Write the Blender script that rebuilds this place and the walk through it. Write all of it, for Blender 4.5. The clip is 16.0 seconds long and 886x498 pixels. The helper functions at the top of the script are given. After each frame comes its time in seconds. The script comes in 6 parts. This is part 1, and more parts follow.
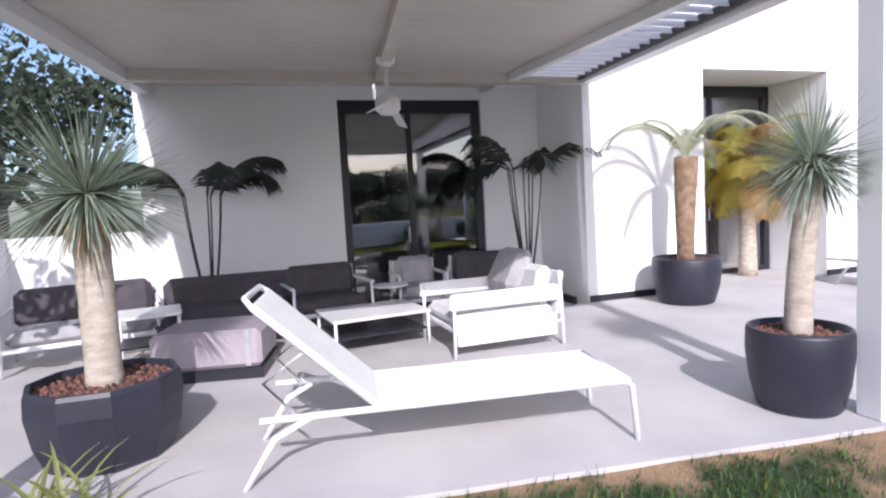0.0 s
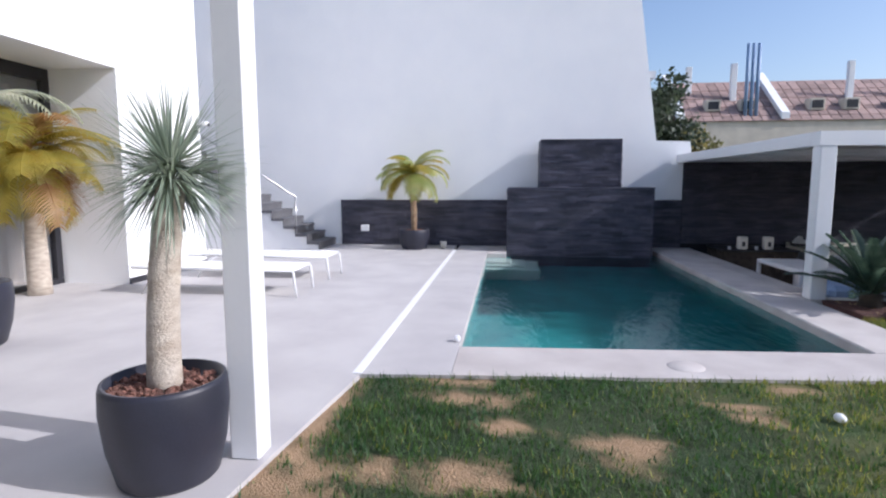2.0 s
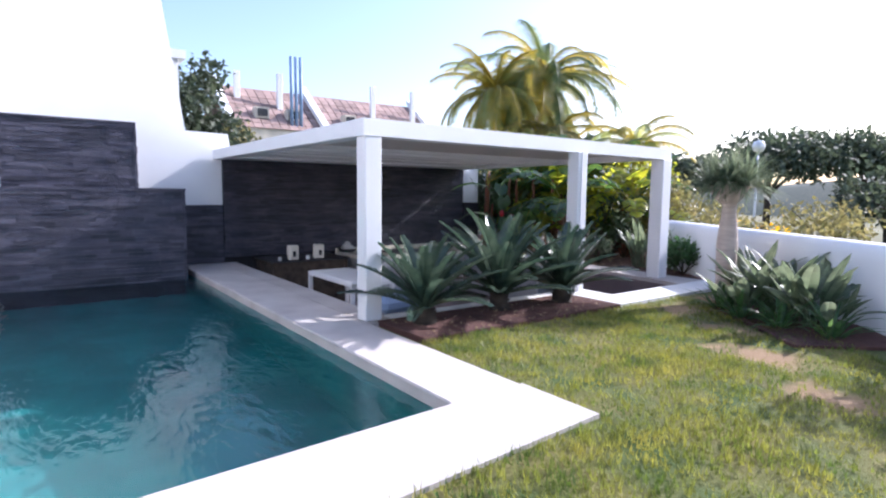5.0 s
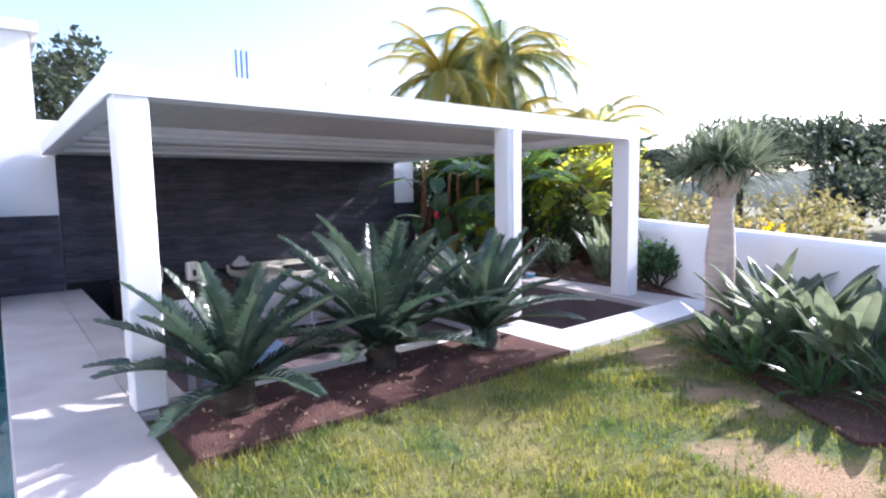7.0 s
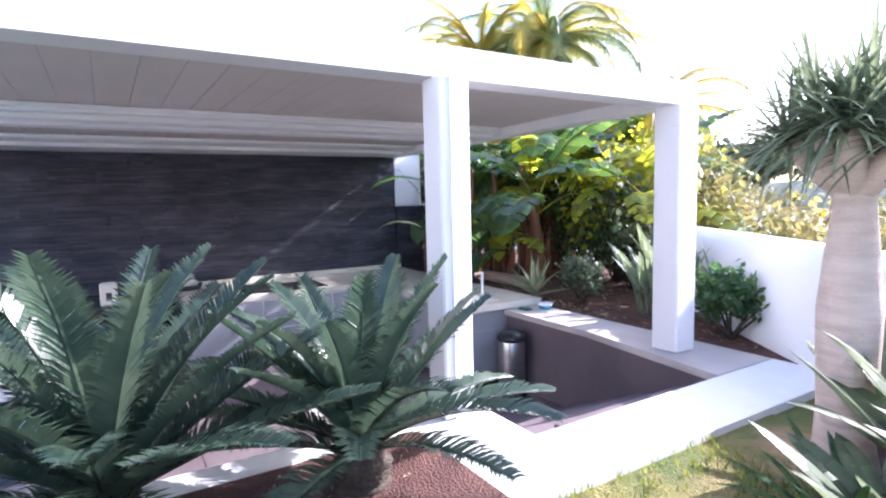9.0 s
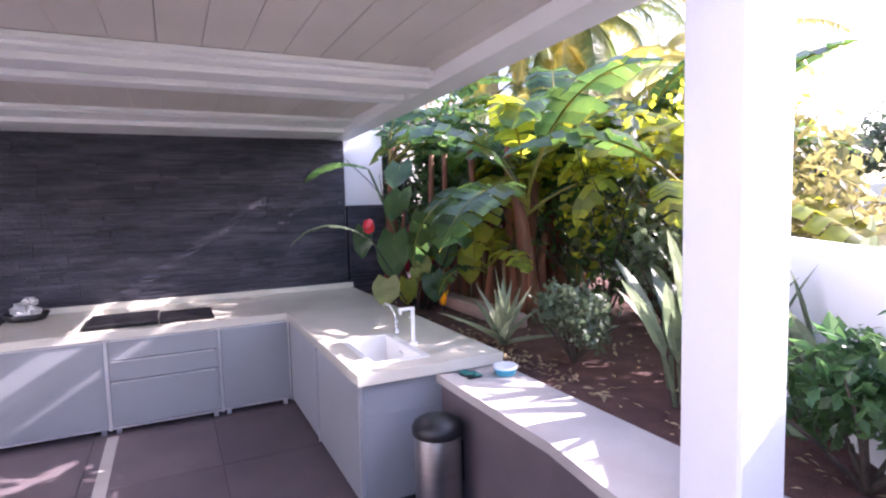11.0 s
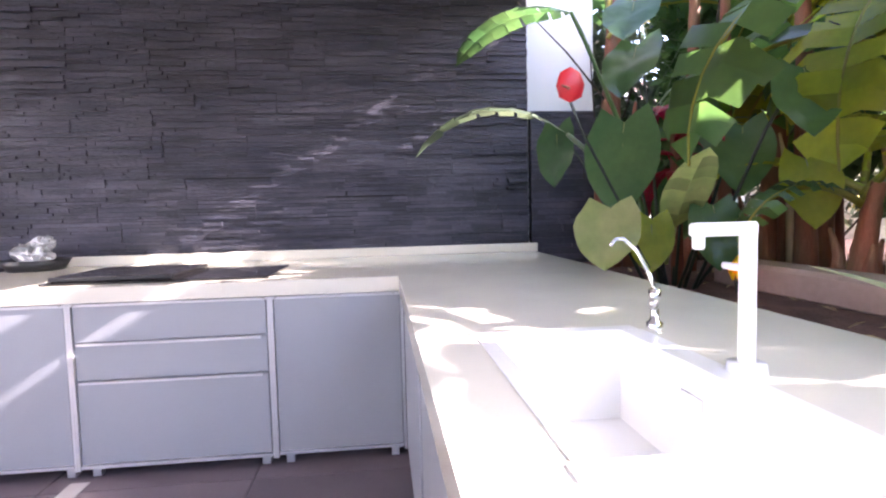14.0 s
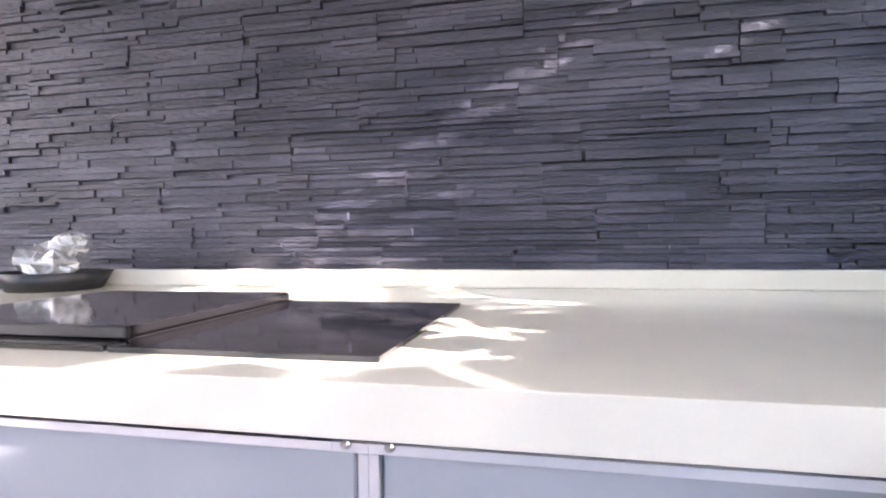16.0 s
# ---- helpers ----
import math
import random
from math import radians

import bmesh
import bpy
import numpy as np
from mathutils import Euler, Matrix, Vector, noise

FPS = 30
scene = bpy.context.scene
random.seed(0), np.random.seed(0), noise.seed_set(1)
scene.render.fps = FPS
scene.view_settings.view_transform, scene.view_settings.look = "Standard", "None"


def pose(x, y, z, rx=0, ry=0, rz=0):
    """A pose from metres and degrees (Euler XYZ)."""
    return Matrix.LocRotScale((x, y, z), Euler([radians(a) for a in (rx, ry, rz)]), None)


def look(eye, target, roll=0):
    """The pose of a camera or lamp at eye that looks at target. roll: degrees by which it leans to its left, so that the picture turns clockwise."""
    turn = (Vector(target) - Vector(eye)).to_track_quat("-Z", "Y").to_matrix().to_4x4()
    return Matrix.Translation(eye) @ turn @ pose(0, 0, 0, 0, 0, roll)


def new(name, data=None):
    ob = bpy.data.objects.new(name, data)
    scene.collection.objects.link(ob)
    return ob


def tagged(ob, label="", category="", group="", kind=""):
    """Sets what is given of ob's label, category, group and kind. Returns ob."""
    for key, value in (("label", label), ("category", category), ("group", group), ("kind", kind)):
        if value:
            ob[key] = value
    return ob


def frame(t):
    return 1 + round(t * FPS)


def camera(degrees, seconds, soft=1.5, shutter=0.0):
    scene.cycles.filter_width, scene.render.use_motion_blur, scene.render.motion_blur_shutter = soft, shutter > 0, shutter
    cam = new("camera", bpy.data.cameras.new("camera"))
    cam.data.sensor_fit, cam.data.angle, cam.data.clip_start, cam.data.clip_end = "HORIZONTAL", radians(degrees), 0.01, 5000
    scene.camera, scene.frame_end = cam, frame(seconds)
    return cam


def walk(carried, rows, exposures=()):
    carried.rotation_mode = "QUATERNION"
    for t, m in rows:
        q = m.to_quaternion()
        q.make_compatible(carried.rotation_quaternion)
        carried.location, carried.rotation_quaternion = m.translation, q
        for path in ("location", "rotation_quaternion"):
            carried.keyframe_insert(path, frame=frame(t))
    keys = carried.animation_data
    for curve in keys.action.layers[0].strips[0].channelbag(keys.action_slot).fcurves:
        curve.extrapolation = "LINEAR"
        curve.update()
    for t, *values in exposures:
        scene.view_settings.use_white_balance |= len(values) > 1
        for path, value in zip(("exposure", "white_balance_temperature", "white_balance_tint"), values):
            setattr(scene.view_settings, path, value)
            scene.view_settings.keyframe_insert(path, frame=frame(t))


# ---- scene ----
cam = camera(77.1, 16.0, soft=2.2)
PATH = [
    (0, (1.04, -0.726, 1.43), (1.604, 1.187, 1.277), -3.1),
    (0.5, (1.199, -0.32, 1.457), (2.264, 1.362, 1.266), -3.3),
    (1, (1.295, -0.043, 1.406), (2.829, 1.225, 1.213), -1.7),
    (1.5, (1.435, 0.16, 1.488), (3.298, 0.851, 1.264), -0.7),
    (2, (1.639, 0.293, 1.517), (3.612, 0.521, 1.283), -0.1),
    (2.5, (1.85, 0.372, 1.463), (3.826, 0.141, 1.25), 0.9),
    (3, (2.185, 0.368, 1.548), (4.068, -0.27, 1.333), 0.6),
    (3.5, (2.608, 0.253, 1.546), (4.407, -0.596, 1.331), 0.5),
    (4, (3.107, 0.016, 1.519), (4.837, -0.965, 1.309), 0.5),
    (4.5, (3.586, -0.332, 1.448), (5.245, -1.43, 1.243), 0.6),
    (5, (4.026, -0.813, 1.399), (5.629, -1.991, 1.198), 0.6),
    (7.5, (5.605, -3.619, 1.365), (7.155, -4.867, 1.16), -0.9),
    (8, (5.85, -4.222, 1.35), (7.467, -5.381, 1.151), -1.0),
    (9, (6.554, -5.349, 1.317), (8.257, -6.381, 1.127), -1.3),
    (11.5, (8.632, -8.007, 1.08), (10.48, -8.757, 0.928), -1.5),
    (12, (9.073, -8.257, 0.956), (10.978, -8.852, 0.815), -1.6),
    (12.5, (9.548, -8.386, 0.787), (11.468, -8.926, 0.645), -1.4),
    (13, (10.022, -8.469, 0.632), (11.964, -8.926, 0.491), -1.7),
    (13.5, (10.517, -8.485, 0.523), (12.478, -8.851, 0.384), -1.7),
    (14, (11.059, -8.529, 0.424), (13.043, -8.749, 0.287), -1.4),
    (14.5, (11.607, -8.551, 0.384), (13.595, -8.717, 0.249), -1.0),
    (15, (12.141, -8.583, 0.381), (14.133, -8.685, 0.239), -1.7),
    (15.5, (12.691, -8.418, 0.343), (14.684, -8.295, 0.231), -1.3),
    (16, (13.188, -8.223, 0.288), (15.14, -7.789, 0.242), -0.7),
]
walk(cam, [(t, look(eye, target, roll)) for t, eye, target, roll in PATH],
     exposures=[(0, 0.4, 5850, 20), (1.2, 0.17, 5800, 17), (2.5, 0.25, 5800, 16), (5.2, 1.15, 5800, 20), (7.3, 1.6, 5800, 22), (9.2, 2.2, 5800, 24), (11.3, 2.6, 6200, 36), (12.2, 3.1, 6350, 40), (13.5, 3.4, 6500, 31), (14.3, 3.1, 6480, 27), (15.0, 3.0, 6460, 24), (15.5, 3.2, 6460, 24), (16, 3.45, 6450, 22)])

# ---- world, sun ----
SUN_EL = radians(33)
SUN_FROM = Vector((-0.15, -1.0, 0)).normalized()
wd = bpy.data.worlds.new("sky")
scene.world = wd
wd.use_nodes = True
wn = wd.node_tree
sky = wn.nodes.new("ShaderNodeTexSky")
sky.sky_type, sky.sun_disc = "NISHITA", False
sky.sun_elevation = SUN_EL
sky.sun_rotation = math.atan2(SUN_FROM.x, SUN_FROM.y)
sky.air_density, sky.dust_density, sky.ozone_density = 1.0, 2.0, 1.0
wn.links.new(sky.outputs[0], wn.nodes["Background"].inputs[0])
wn.nodes["Background"].inputs[1].default_value = 0.15
sl = bpy.data.lights.new("sun", "SUN")
sl.energy, sl.angle, sl.color = 3.7, radians(0.55), (1.0, 0.95, 0.88)
sun = new("sun", sl)
sun_dir = SUN_FROM * math.cos(SUN_EL) + Vector((0, 0, math.sin(SUN_EL)))
sun.matrix_world = look(sun_dir * 40, (0, 0, 0))


# ---- materials ----
def material(name, color, rough=0.7, vary=0.15, scale=6.0, fine=60.0, bump=0.2, metal=0.0, color2=None, island=0.0,
             spec=0.5, stretch=(1, 1, 1), dist=0.01, rand=0.0):
    """Two scales of noise over a base colour, with fine relief."""
    m = bpy.data.materials.new(name)
    m.use_nodes = True
    nt = m.node_tree
    N, L = nt.nodes, nt.links
    p = N["Principled BSDF"]
    p.inputs["Roughness"].default_value, p.inputs["Metallic"].default_value = rough, metal
    p.inputs["Specular IOR Level"].default_value = spec
    co = N.new("ShaderNodeTexCoord")
    mp = N.new("ShaderNodeMapping")
    mp.inputs["Scale"].default_value = stretch
    if rand:
        add = N.new("ShaderNodeVectorMath")
        L.new(co.outputs["Object"], add.inputs[0])
        L.new(N.new("ShaderNodeObjectInfo").outputs["Location"], add.inputs[1])
        L.new(add.outputs[0], mp.inputs[0])
    else:
        L.new(co.outputs["Object"], mp.inputs[0])
    a, b = N.new("ShaderNodeTexNoise"), N.new("ShaderNodeTexNoise")
    a.inputs["Scale"].default_value, b.inputs["Scale"].default_value = scale, fine
    a.inputs["Detail"].default_value, b.inputs["Detail"].default_value = 5, 3
    L.new(mp.outputs[0], a.inputs[0])
    L.new(mp.outputs[0], b.inputs[0])
    mix = N.new("ShaderNodeMix")
    mix.data_type = "RGBA"
    c2 = color2 or [c * (1 - 2.2 * vary) for c in color]
    mix.inputs["A"].default_value, mix.inputs["B"].default_value = (*color, 1), (*c2, 1)
    ramp = N.new("ShaderNodeMapRange")
    ramp.inputs["From Min"].default_value, ramp.inputs["From Max"].default_value = 0.35, 0.7
    L.new(a.outputs[0], ramp.inputs[0])
    L.new(ramp.outputs[0], mix.inputs["Factor"])
    hsv = N.new("ShaderNodeHueSaturation")
    L.new(mix.outputs["Result"], hsv.inputs["Color"])
    val = N.new("ShaderNodeMapRange")
    val.inputs["To Min"].default_value, val.inputs["To Max"].default_value = 1 - vary, 1 + vary
    L.new(b.outputs[0], val.inputs[0])
    out = val.outputs[0]
    if island or rand:
        if rand:
            src = N.new("ShaderNodeObjectInfo").outputs["Random"]
        else:
            src = N.new("ShaderNodeNewGeometry").outputs["Random Per Island"]
        r = N.new("ShaderNodeMapRange")
        k = island or rand
        r.inputs["To Min"].default_value, r.inputs["To Max"].default_value = 1 - k, 1 + k
        L.new(src, r.inputs[0])
        mu = N.new("ShaderNodeMath")
        mu.operation = "MULTIPLY"
        L.new(out, mu.inputs[0])
        L.new(r.outputs[0], mu.inputs[1])
        out = mu.outputs[0]
    L.new(out, hsv.inputs["Value"])
    L.new(hsv.outputs[0], p.inputs["Base Color"])
    if bump:
        bp = N.new("ShaderNodeBump")
        bp.inputs["Strength"].default_value, bp.inputs["Distance"].default_value = bump, dist
        L.new(b.outputs[0], bp.inputs["Height"])
        L.new(bp.outputs[0], p.inputs["Normal"])
    return m


def leaf_material(name, color, color2, glow=0.45, rough=0.45, island=0.35):
    """A leaf: glossy face, light passes through it."""
    m = material(name, color, rough, 0.18, 3.0, 25.0, 0.1, color2=color2, island=island)
    nt = m.node_tree
    N, L = nt.nodes, nt.links
    p = N["Principled BSDF"]
    tr = N.new("ShaderNodeBsdfTranslucent")
    br = N.new("ShaderNodeHueSaturation")
    br.inputs["Value"].default_value, br.inputs["Saturation"].default_value, br.inputs["Hue"].default_value = 2.6, 1.1, 0.475
    L.new(p.inputs["Base Color"].links[0].from_socket, br.inputs["Color"])
    L.new(br.outputs[0], tr.inputs["Color"])
    mx = N.new("ShaderNodeMixShader")
    mx.inputs[0].default_value = glow
    L.new(p.outputs[0], mx.inputs[1])
    L.new(tr.outputs[0], mx.inputs[2])
    L.new(mx.outputs[0], N["Material Output"].inputs[0])
    return m


M = dict(
    plaster=material("white_plaster", (0.87, 0.87, 0.87), 0.85, 0.03, 1.2, 90, 0.12, color2=(0.83, 0.835, 0.845)),
    metal_white=material("white_powder_coat", (0.8, 0.8, 0.81), 0.4, 0.02, 2, 40, 0.02),
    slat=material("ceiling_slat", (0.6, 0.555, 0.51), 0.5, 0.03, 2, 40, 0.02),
    slate=material("dark_slate", (0.03, 0.03, 0.048), 0.44, 0.4, 3.2, 60, 0.8, color2=(0.088, 0.084, 0.112), island=0.35, stretch=(1, 0.5, 2.2), dist=0.012),
    slate_piece=material("dark_slate_strip", (0.03, 0.03, 0.048), 0.44, 0.4, 3.2, 60, 0.8, color2=(0.088, 0.084, 0.112), rand=0.35, stretch=(1, 0.5, 2.2), dist=0.012),
    mortar=material("slate_backing", (0.018, 0.018, 0.022), 0.9, 0.2, 8, 60, 0.3),
    paving=material("grey_paving", (0.5, 0.48, 0.47), 0.75, 0.07, 1.5, 120, 0.15, color2=(0.42, 0.4, 0.4), rand=0.05),
    coping=material("pale_coping_stone", (0.55, 0.51, 0.48), 0.7, 0.1, 2, 110, 0.18, color2=(0.43, 0.39, 0.37), rand=0.05),
    tread=material("grey_stone_tread", (0.13, 0.13, 0.14), 0.7, 0.1, 3, 80, 0.15, rand=0.1),
    line=material("white_drain_strip", (0.82, 0.82, 0.82), 0.5, 0.03, 3, 40, 0.05),
    pit=material("mauve_floor_tile", (0.16, 0.125, 0.135), 0.6, 0.12, 2, 90, 0.15, color2=(0.12, 0.095, 0.105), rand=0.08),
    grout=material("dark_grout", (0.1, 0.085, 0.09), 0.9, 0.1, 5, 60, 0.1),
    pool=material("pool_mosaic", (0.04, 0.25, 0.26), 0.5, 0.12, 2, 60, 0.1, color2=(0.03, 0.17, 0.185)),
    soil=material("bark_mulch", (0.08, 0.034, 0.03), 0.95, 0.4, 6, 70, 1.0, color2=(0.15, 0.07, 0.055), dist=0.03),
    sand=material("bare_sandy_soil", (0.42, 0.29, 0.18), 0.95, 0.25, 9, 90, 0.8, color2=(0.24, 0.17, 0.09), dist=0.02),
    turf=material("turf", (0.07, 0.115, 0.028), 0.95, 0.4, 1.6, 70, 1.0, color2=(0.26, 0.22, 0.07), dist=0.03),
    grass=leaf_material("lush_grass_blade", (0.018, 0.066, 0.018), (0.06, 0.12, 0.026), 0.3, 0.55, 0.45),
    grass_dry=leaf_material("dry_grass_blade", (0.06, 0.105, 0.022), (0.24, 0.24, 0.055), 0.35, 0.55, 0.45),
    earth=material("far_ground", (0.12, 0.13, 0.06), 0.95, 0.3, 0.08, 2, 0.3, color2=(0.2, 0.18, 0.1)),
    pot=material("anthracite_pot", (0.026, 0.027, 0.042), 0.45, 0.12, 4, 80, 0.12),
    pumice=material("red_lava_gravel", (0.25, 0.12, 0.09), 0.95, 0.35, 12, 60, 1.0, island=0.4, dist=0.02),
    frame=material("anthracite_frame", (0.022, 0.022, 0.028), 0.4, 0.05, 4, 40, 0.02),
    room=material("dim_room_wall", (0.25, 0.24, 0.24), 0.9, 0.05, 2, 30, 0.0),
    textile=material("white_mesh_fabric", (0.78, 0.78, 0.74), 0.8, 0.03, 6, 220, 0.2),
    cushion=material("grey_cushion", (0.42, 0.41, 0.42), 0.95, 0.1, 7, 180, 0.4),
    cushion_dark=material("charcoal_cushion", (0.09, 0.08, 0.09), 0.95, 0.12, 7, 180, 0.4),
    teal=material("teal_cloth", (0.03, 0.2, 0.17), 0.8, 0.15, 8, 120, 0.4),
    pouf=material("lilac_grey_cover", (0.42, 0.37, 0.4), 0.95, 0.07, 5, 160, 0.3),
    seatpad=material("pale_seat_cushion", (0.7, 0.69, 0.7), 0.95, 0.04, 6, 160, 0.3),
    tabletop=material("white_tabletop", (0.78, 0.77, 0.76), 0.35, 0.03, 3, 60, 0.02),
    curtain=material("sand_curtain", (0.36, 0.3, 0.25), 0.95, 0.1, 6, 120, 0.3),
    cabinet=material("grey_cabinet_front", (0.32, 0.335, 0.36), 0.38, 0.03, 1.5, 120, 0.02),
    alu=material("aluminium_trim", (0.75, 0.76, 0.78), 0.35, 0.05, 4, 60, 0.03, metal=0.6),
    counter=material("cream_worktop", (0.72, 0.685, 0.585), 0.16, 0.03, 3, 160, 0.01, color2=(0.66, 0.63, 0.54)),
    ceramic=material("white_sink", (0.82, 0.82, 0.81), 0.15, 0.02, 3, 40, 0.01),
    hob=material("black_glass_hob", (0.012, 0.011, 0.012), 0.06, 0.05, 5, 60, 0.0),
    steel=material("brushed_steel", (0.55, 0.55, 0.55), 0.28, 0.06, 3, 120, 0.05, metal=1.0, stretch=(1, 1, 20)),
    black=material("black_plastic", (0.02, 0.02, 0.022), 0.4, 0.05, 5, 60, 0.05),
    chrome=material("chrome", (0.78, 0.78, 0.78), 0.12, 0.03, 4, 40, 0.0, metal=1.0),
    blue=material("turquoise_plastic", (0.08, 0.5, 0.72), 0.4, 0.05, 5, 60, 0.02),
    ivory=material("ivory_ceramic", (0.72, 0.68, 0.6), 0.5, 0.08, 6, 60, 0.1),
    foil=material("crumpled_foil", (0.7, 0.7, 0.7), 0.3, 0.1, 14, 70, 0.6, metal=0.7),
    tile=material("terracotta_roof", (0.36, 0.25, 0.22), 0.85, 0.15, 3, 30, 0.4, color2=(0.28, 0.2, 0.18), island=0.25),
    tile_one=material("terracotta_tile", (0.36, 0.25, 0.22), 0.85, 0.15, 3, 30, 0.4, color2=(0.28, 0.2, 0.18), rand=0.25),
    palm_brown=leaf_material("dry_palm_leaf", (0.2, 0.12, 0.05), (0.3, 0.2, 0.08), 0.35),
    facade=material("sunlit_facade", (0.66, 0.6, 0.5), 0.9, 0.08, 1.0, 20, 0.2),
    shutter=material("blue_grey_metal", (0.25, 0.36, 0.55), 0.5, 0.05, 3, 30, 0.05),
    bark=material("pale_trunk_bark", (0.66, 0.59, 0.5), 0.9, 0.22, 9, 70, 0.9, color2=(0.46, 0.38, 0.3), stretch=(1, 1, 2.5), dist=0.02),
    bark_red=material("fibrous_palm_trunk", (0.38, 0.27, 0.17), 0.95, 0.3, 10, 60, 1.0, color2=(0.2, 0.12, 0.075), dist=0.03),
    bark_dark=material("dark_stem", (0.08, 0.06, 0.045), 0.95, 0.3, 8, 60, 0.8, dist=0.02),
    dragon=material("smooth_dragon_trunk", (0.62, 0.51, 0.44), 0.85, 0.14, 5, 40, 0.6, color2=(0.48, 0.38, 0.32), stretch=(1, 1, 5), dist=0.02),
    stem=material("banana_stem", (0.22, 0.06, 0.03), 0.7, 0.35, 5, 40, 0.6, color2=(0.13, 0.07, 0.035), stretch=(3, 3, 0.6), dist=0.01),
    yucca=leaf_material("blue_green_yucca_leaf", (0.19, 0.25, 0.2), (0.3, 0.34, 0.26), 0.2, 0.5),
    yucca_dry=leaf_material("dry_yucca_leaf", (0.35, 0.29, 0.18), (0.24, 0.2, 0.12), 0.2, 0.8),
    cycad=leaf_material("cycad_leaf", (0.026, 0.048, 0.038), (0.075, 0.105, 0.07), 0.2, 0.24),
    palm=leaf_material("palm_leaf", (0.17, 0.22, 0.08), (0.28, 0.28, 0.12), 0.5),
    palm_green=leaf_material("green_palm_leaf", (0.07, 0.115, 0.045), (0.15, 0.18, 0.075), 0.35),
    palm_pale=leaf_material("pale_palm_leaf", (0.17, 0.2, 0.13), (0.3, 0.3, 0.2), 0.3),
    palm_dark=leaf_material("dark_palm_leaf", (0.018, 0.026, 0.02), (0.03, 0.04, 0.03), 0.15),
    palm_gold=leaf_material("golden_palm_leaf", (0.2, 0.2, 0.045), (0.3, 0.25, 0.05), 0.45),
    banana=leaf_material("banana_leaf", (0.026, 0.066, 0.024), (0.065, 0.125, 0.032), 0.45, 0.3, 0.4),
    # brighter, yellower copy of the banana leaf: sun from behind put into the colour
    banana_lit=leaf_material("backlit_leaf", (0.17, 0.235, 0.035), (0.28, 0.28, 0.04), 0.58, 0.4),
    broad=leaf_material("broad_green_leaf", (0.03, 0.08, 0.03), (0.07, 0.13, 0.045), 0.42, 0.28),
    strel=leaf_material("strelitzia_leaf", (0.08, 0.115, 0.068), (0.16, 0.19, 0.12), 0.3, 0.4),
    dull=leaf_material("grey_green_leaf", (0.07, 0.105, 0.06), (0.13, 0.16, 0.1), 0.25, 0.45),
    aloe=leaf_material("grey_aloe_leaf", (0.16, 0.2, 0.13), (0.24, 0.26, 0.16), 0.2, 0.45),
    red_bract=leaf_material("bright_red_leaf", (0.28, 0.022, 0.02), (0.16, 0.02, 0.016), 0.3),
    red=material("red_flower", (0.62, 0.02, 0.03), 0.35, 0.05, 8, 40, 0.05),
    orange=leaf_material("orange_flower", (0.75, 0.48, 0.02), (0.7, 0.56, 0.03), 0.5),
    tree=leaf_material("tree_leaf", (0.036, 0.056, 0.036), (0.07, 0.088, 0.052), 0.25, 0.6),
    tree_light=leaf_material("light_tree_leaf", (0.12, 0.13, 0.05), (0.2, 0.18, 0.07), 0.35, 0.6),
    litter=leaf_material("dry_leaf", (0.3, 0.22, 0.13), (0.42, 0.33, 0.2), 0.15, 0.8),
)
def mask_mix(name, a, b, attribute):
    """Two procedural soils blended by a mask that the mesh carries."""
    m = M[a].copy()
    m.name = name
    nt = m.node_tree
    N, L = nt.nodes, nt.links
    p = N["Principled BSDF"]
    other = N.new("ShaderNodeTexNoise")
    other.inputs["Scale"].default_value, other.inputs["Detail"].default_value = 30, 6
    co = N.new("ShaderNodeTexCoord")
    L.new(co.outputs["Object"], other.inputs[0])
    mixs = N.new("ShaderNodeMix")
    mixs.data_type = "RGBA"
    mixs.inputs["A"].default_value, mixs.inputs["B"].default_value = (0.48, 0.32, 0.19, 1), (0.28, 0.18, 0.09, 1)
    L.new(other.outputs[0], mixs.inputs["Factor"])
    at = N.new("ShaderNodeAttribute")
    at.attribute_name = attribute
    mx = N.new("ShaderNodeMix")
    mx.data_type = "RGBA"
    L.new(at.outputs["Fac"], mx.inputs["Factor"])
    L.new(p.inputs["Base Color"].links[0].from_socket, mx.inputs["A"])
    L.new(mixs.outputs["Result"], mx.inputs["B"])
    lush = N.new("ShaderNodeAttribute")
    lush.attribute_name = "lush"
    green = N.new("ShaderNodeMix")
    green.data_type = "RGBA"
    green.inputs["B"].default_value = (0.026, 0.05, 0.016, 1)
    L.new(lush.outputs["Fac"], green.inputs["Factor"])
    L.new(p.inputs["Base Color"].links[0].from_socket, green.inputs["A"])
    L.new(green.outputs["Result"], mx.inputs["A"])
    L.new(mx.outputs["Result"], p.inputs["Base Color"])
    return m


M["lawn"] = mask_mix("patchy_lawn_soil", "turf", "sand", "bare")
gl = bpy.data.materials.new("window_glass")
gl.use_nodes = True
gp = gl.node_tree.nodes["Principled BSDF"]
gp.inputs["Base Color"].default_value = (0.75, 0.8, 0.85, 1)
gp.inputs["Roughness"].default_value, gp.inputs["Transmission Weight"].default_value, gp.inputs["IOR"].default_value = 0.01, 1.0, 2.3
M["glass"] = gl
wt = bpy.data.materials.new("pool_water")
wt.use_nodes = True
wp = wt.node_tree.nodes["Principled BSDF"]
wp.inputs["Base Color"].default_value = (0.5, 0.86, 0.86, 1)
wp.inputs["Roughness"].default_value, wp.inputs["Transmission Weight"].default_value, wp.inputs["IOR"].default_value = 0.02, 1.0, 1.33
wz, wb, wc = (wt.node_tree.nodes.new(k) for k in ("ShaderNodeTexNoise", "ShaderNodeBump", "ShaderNodeTexCoord"))
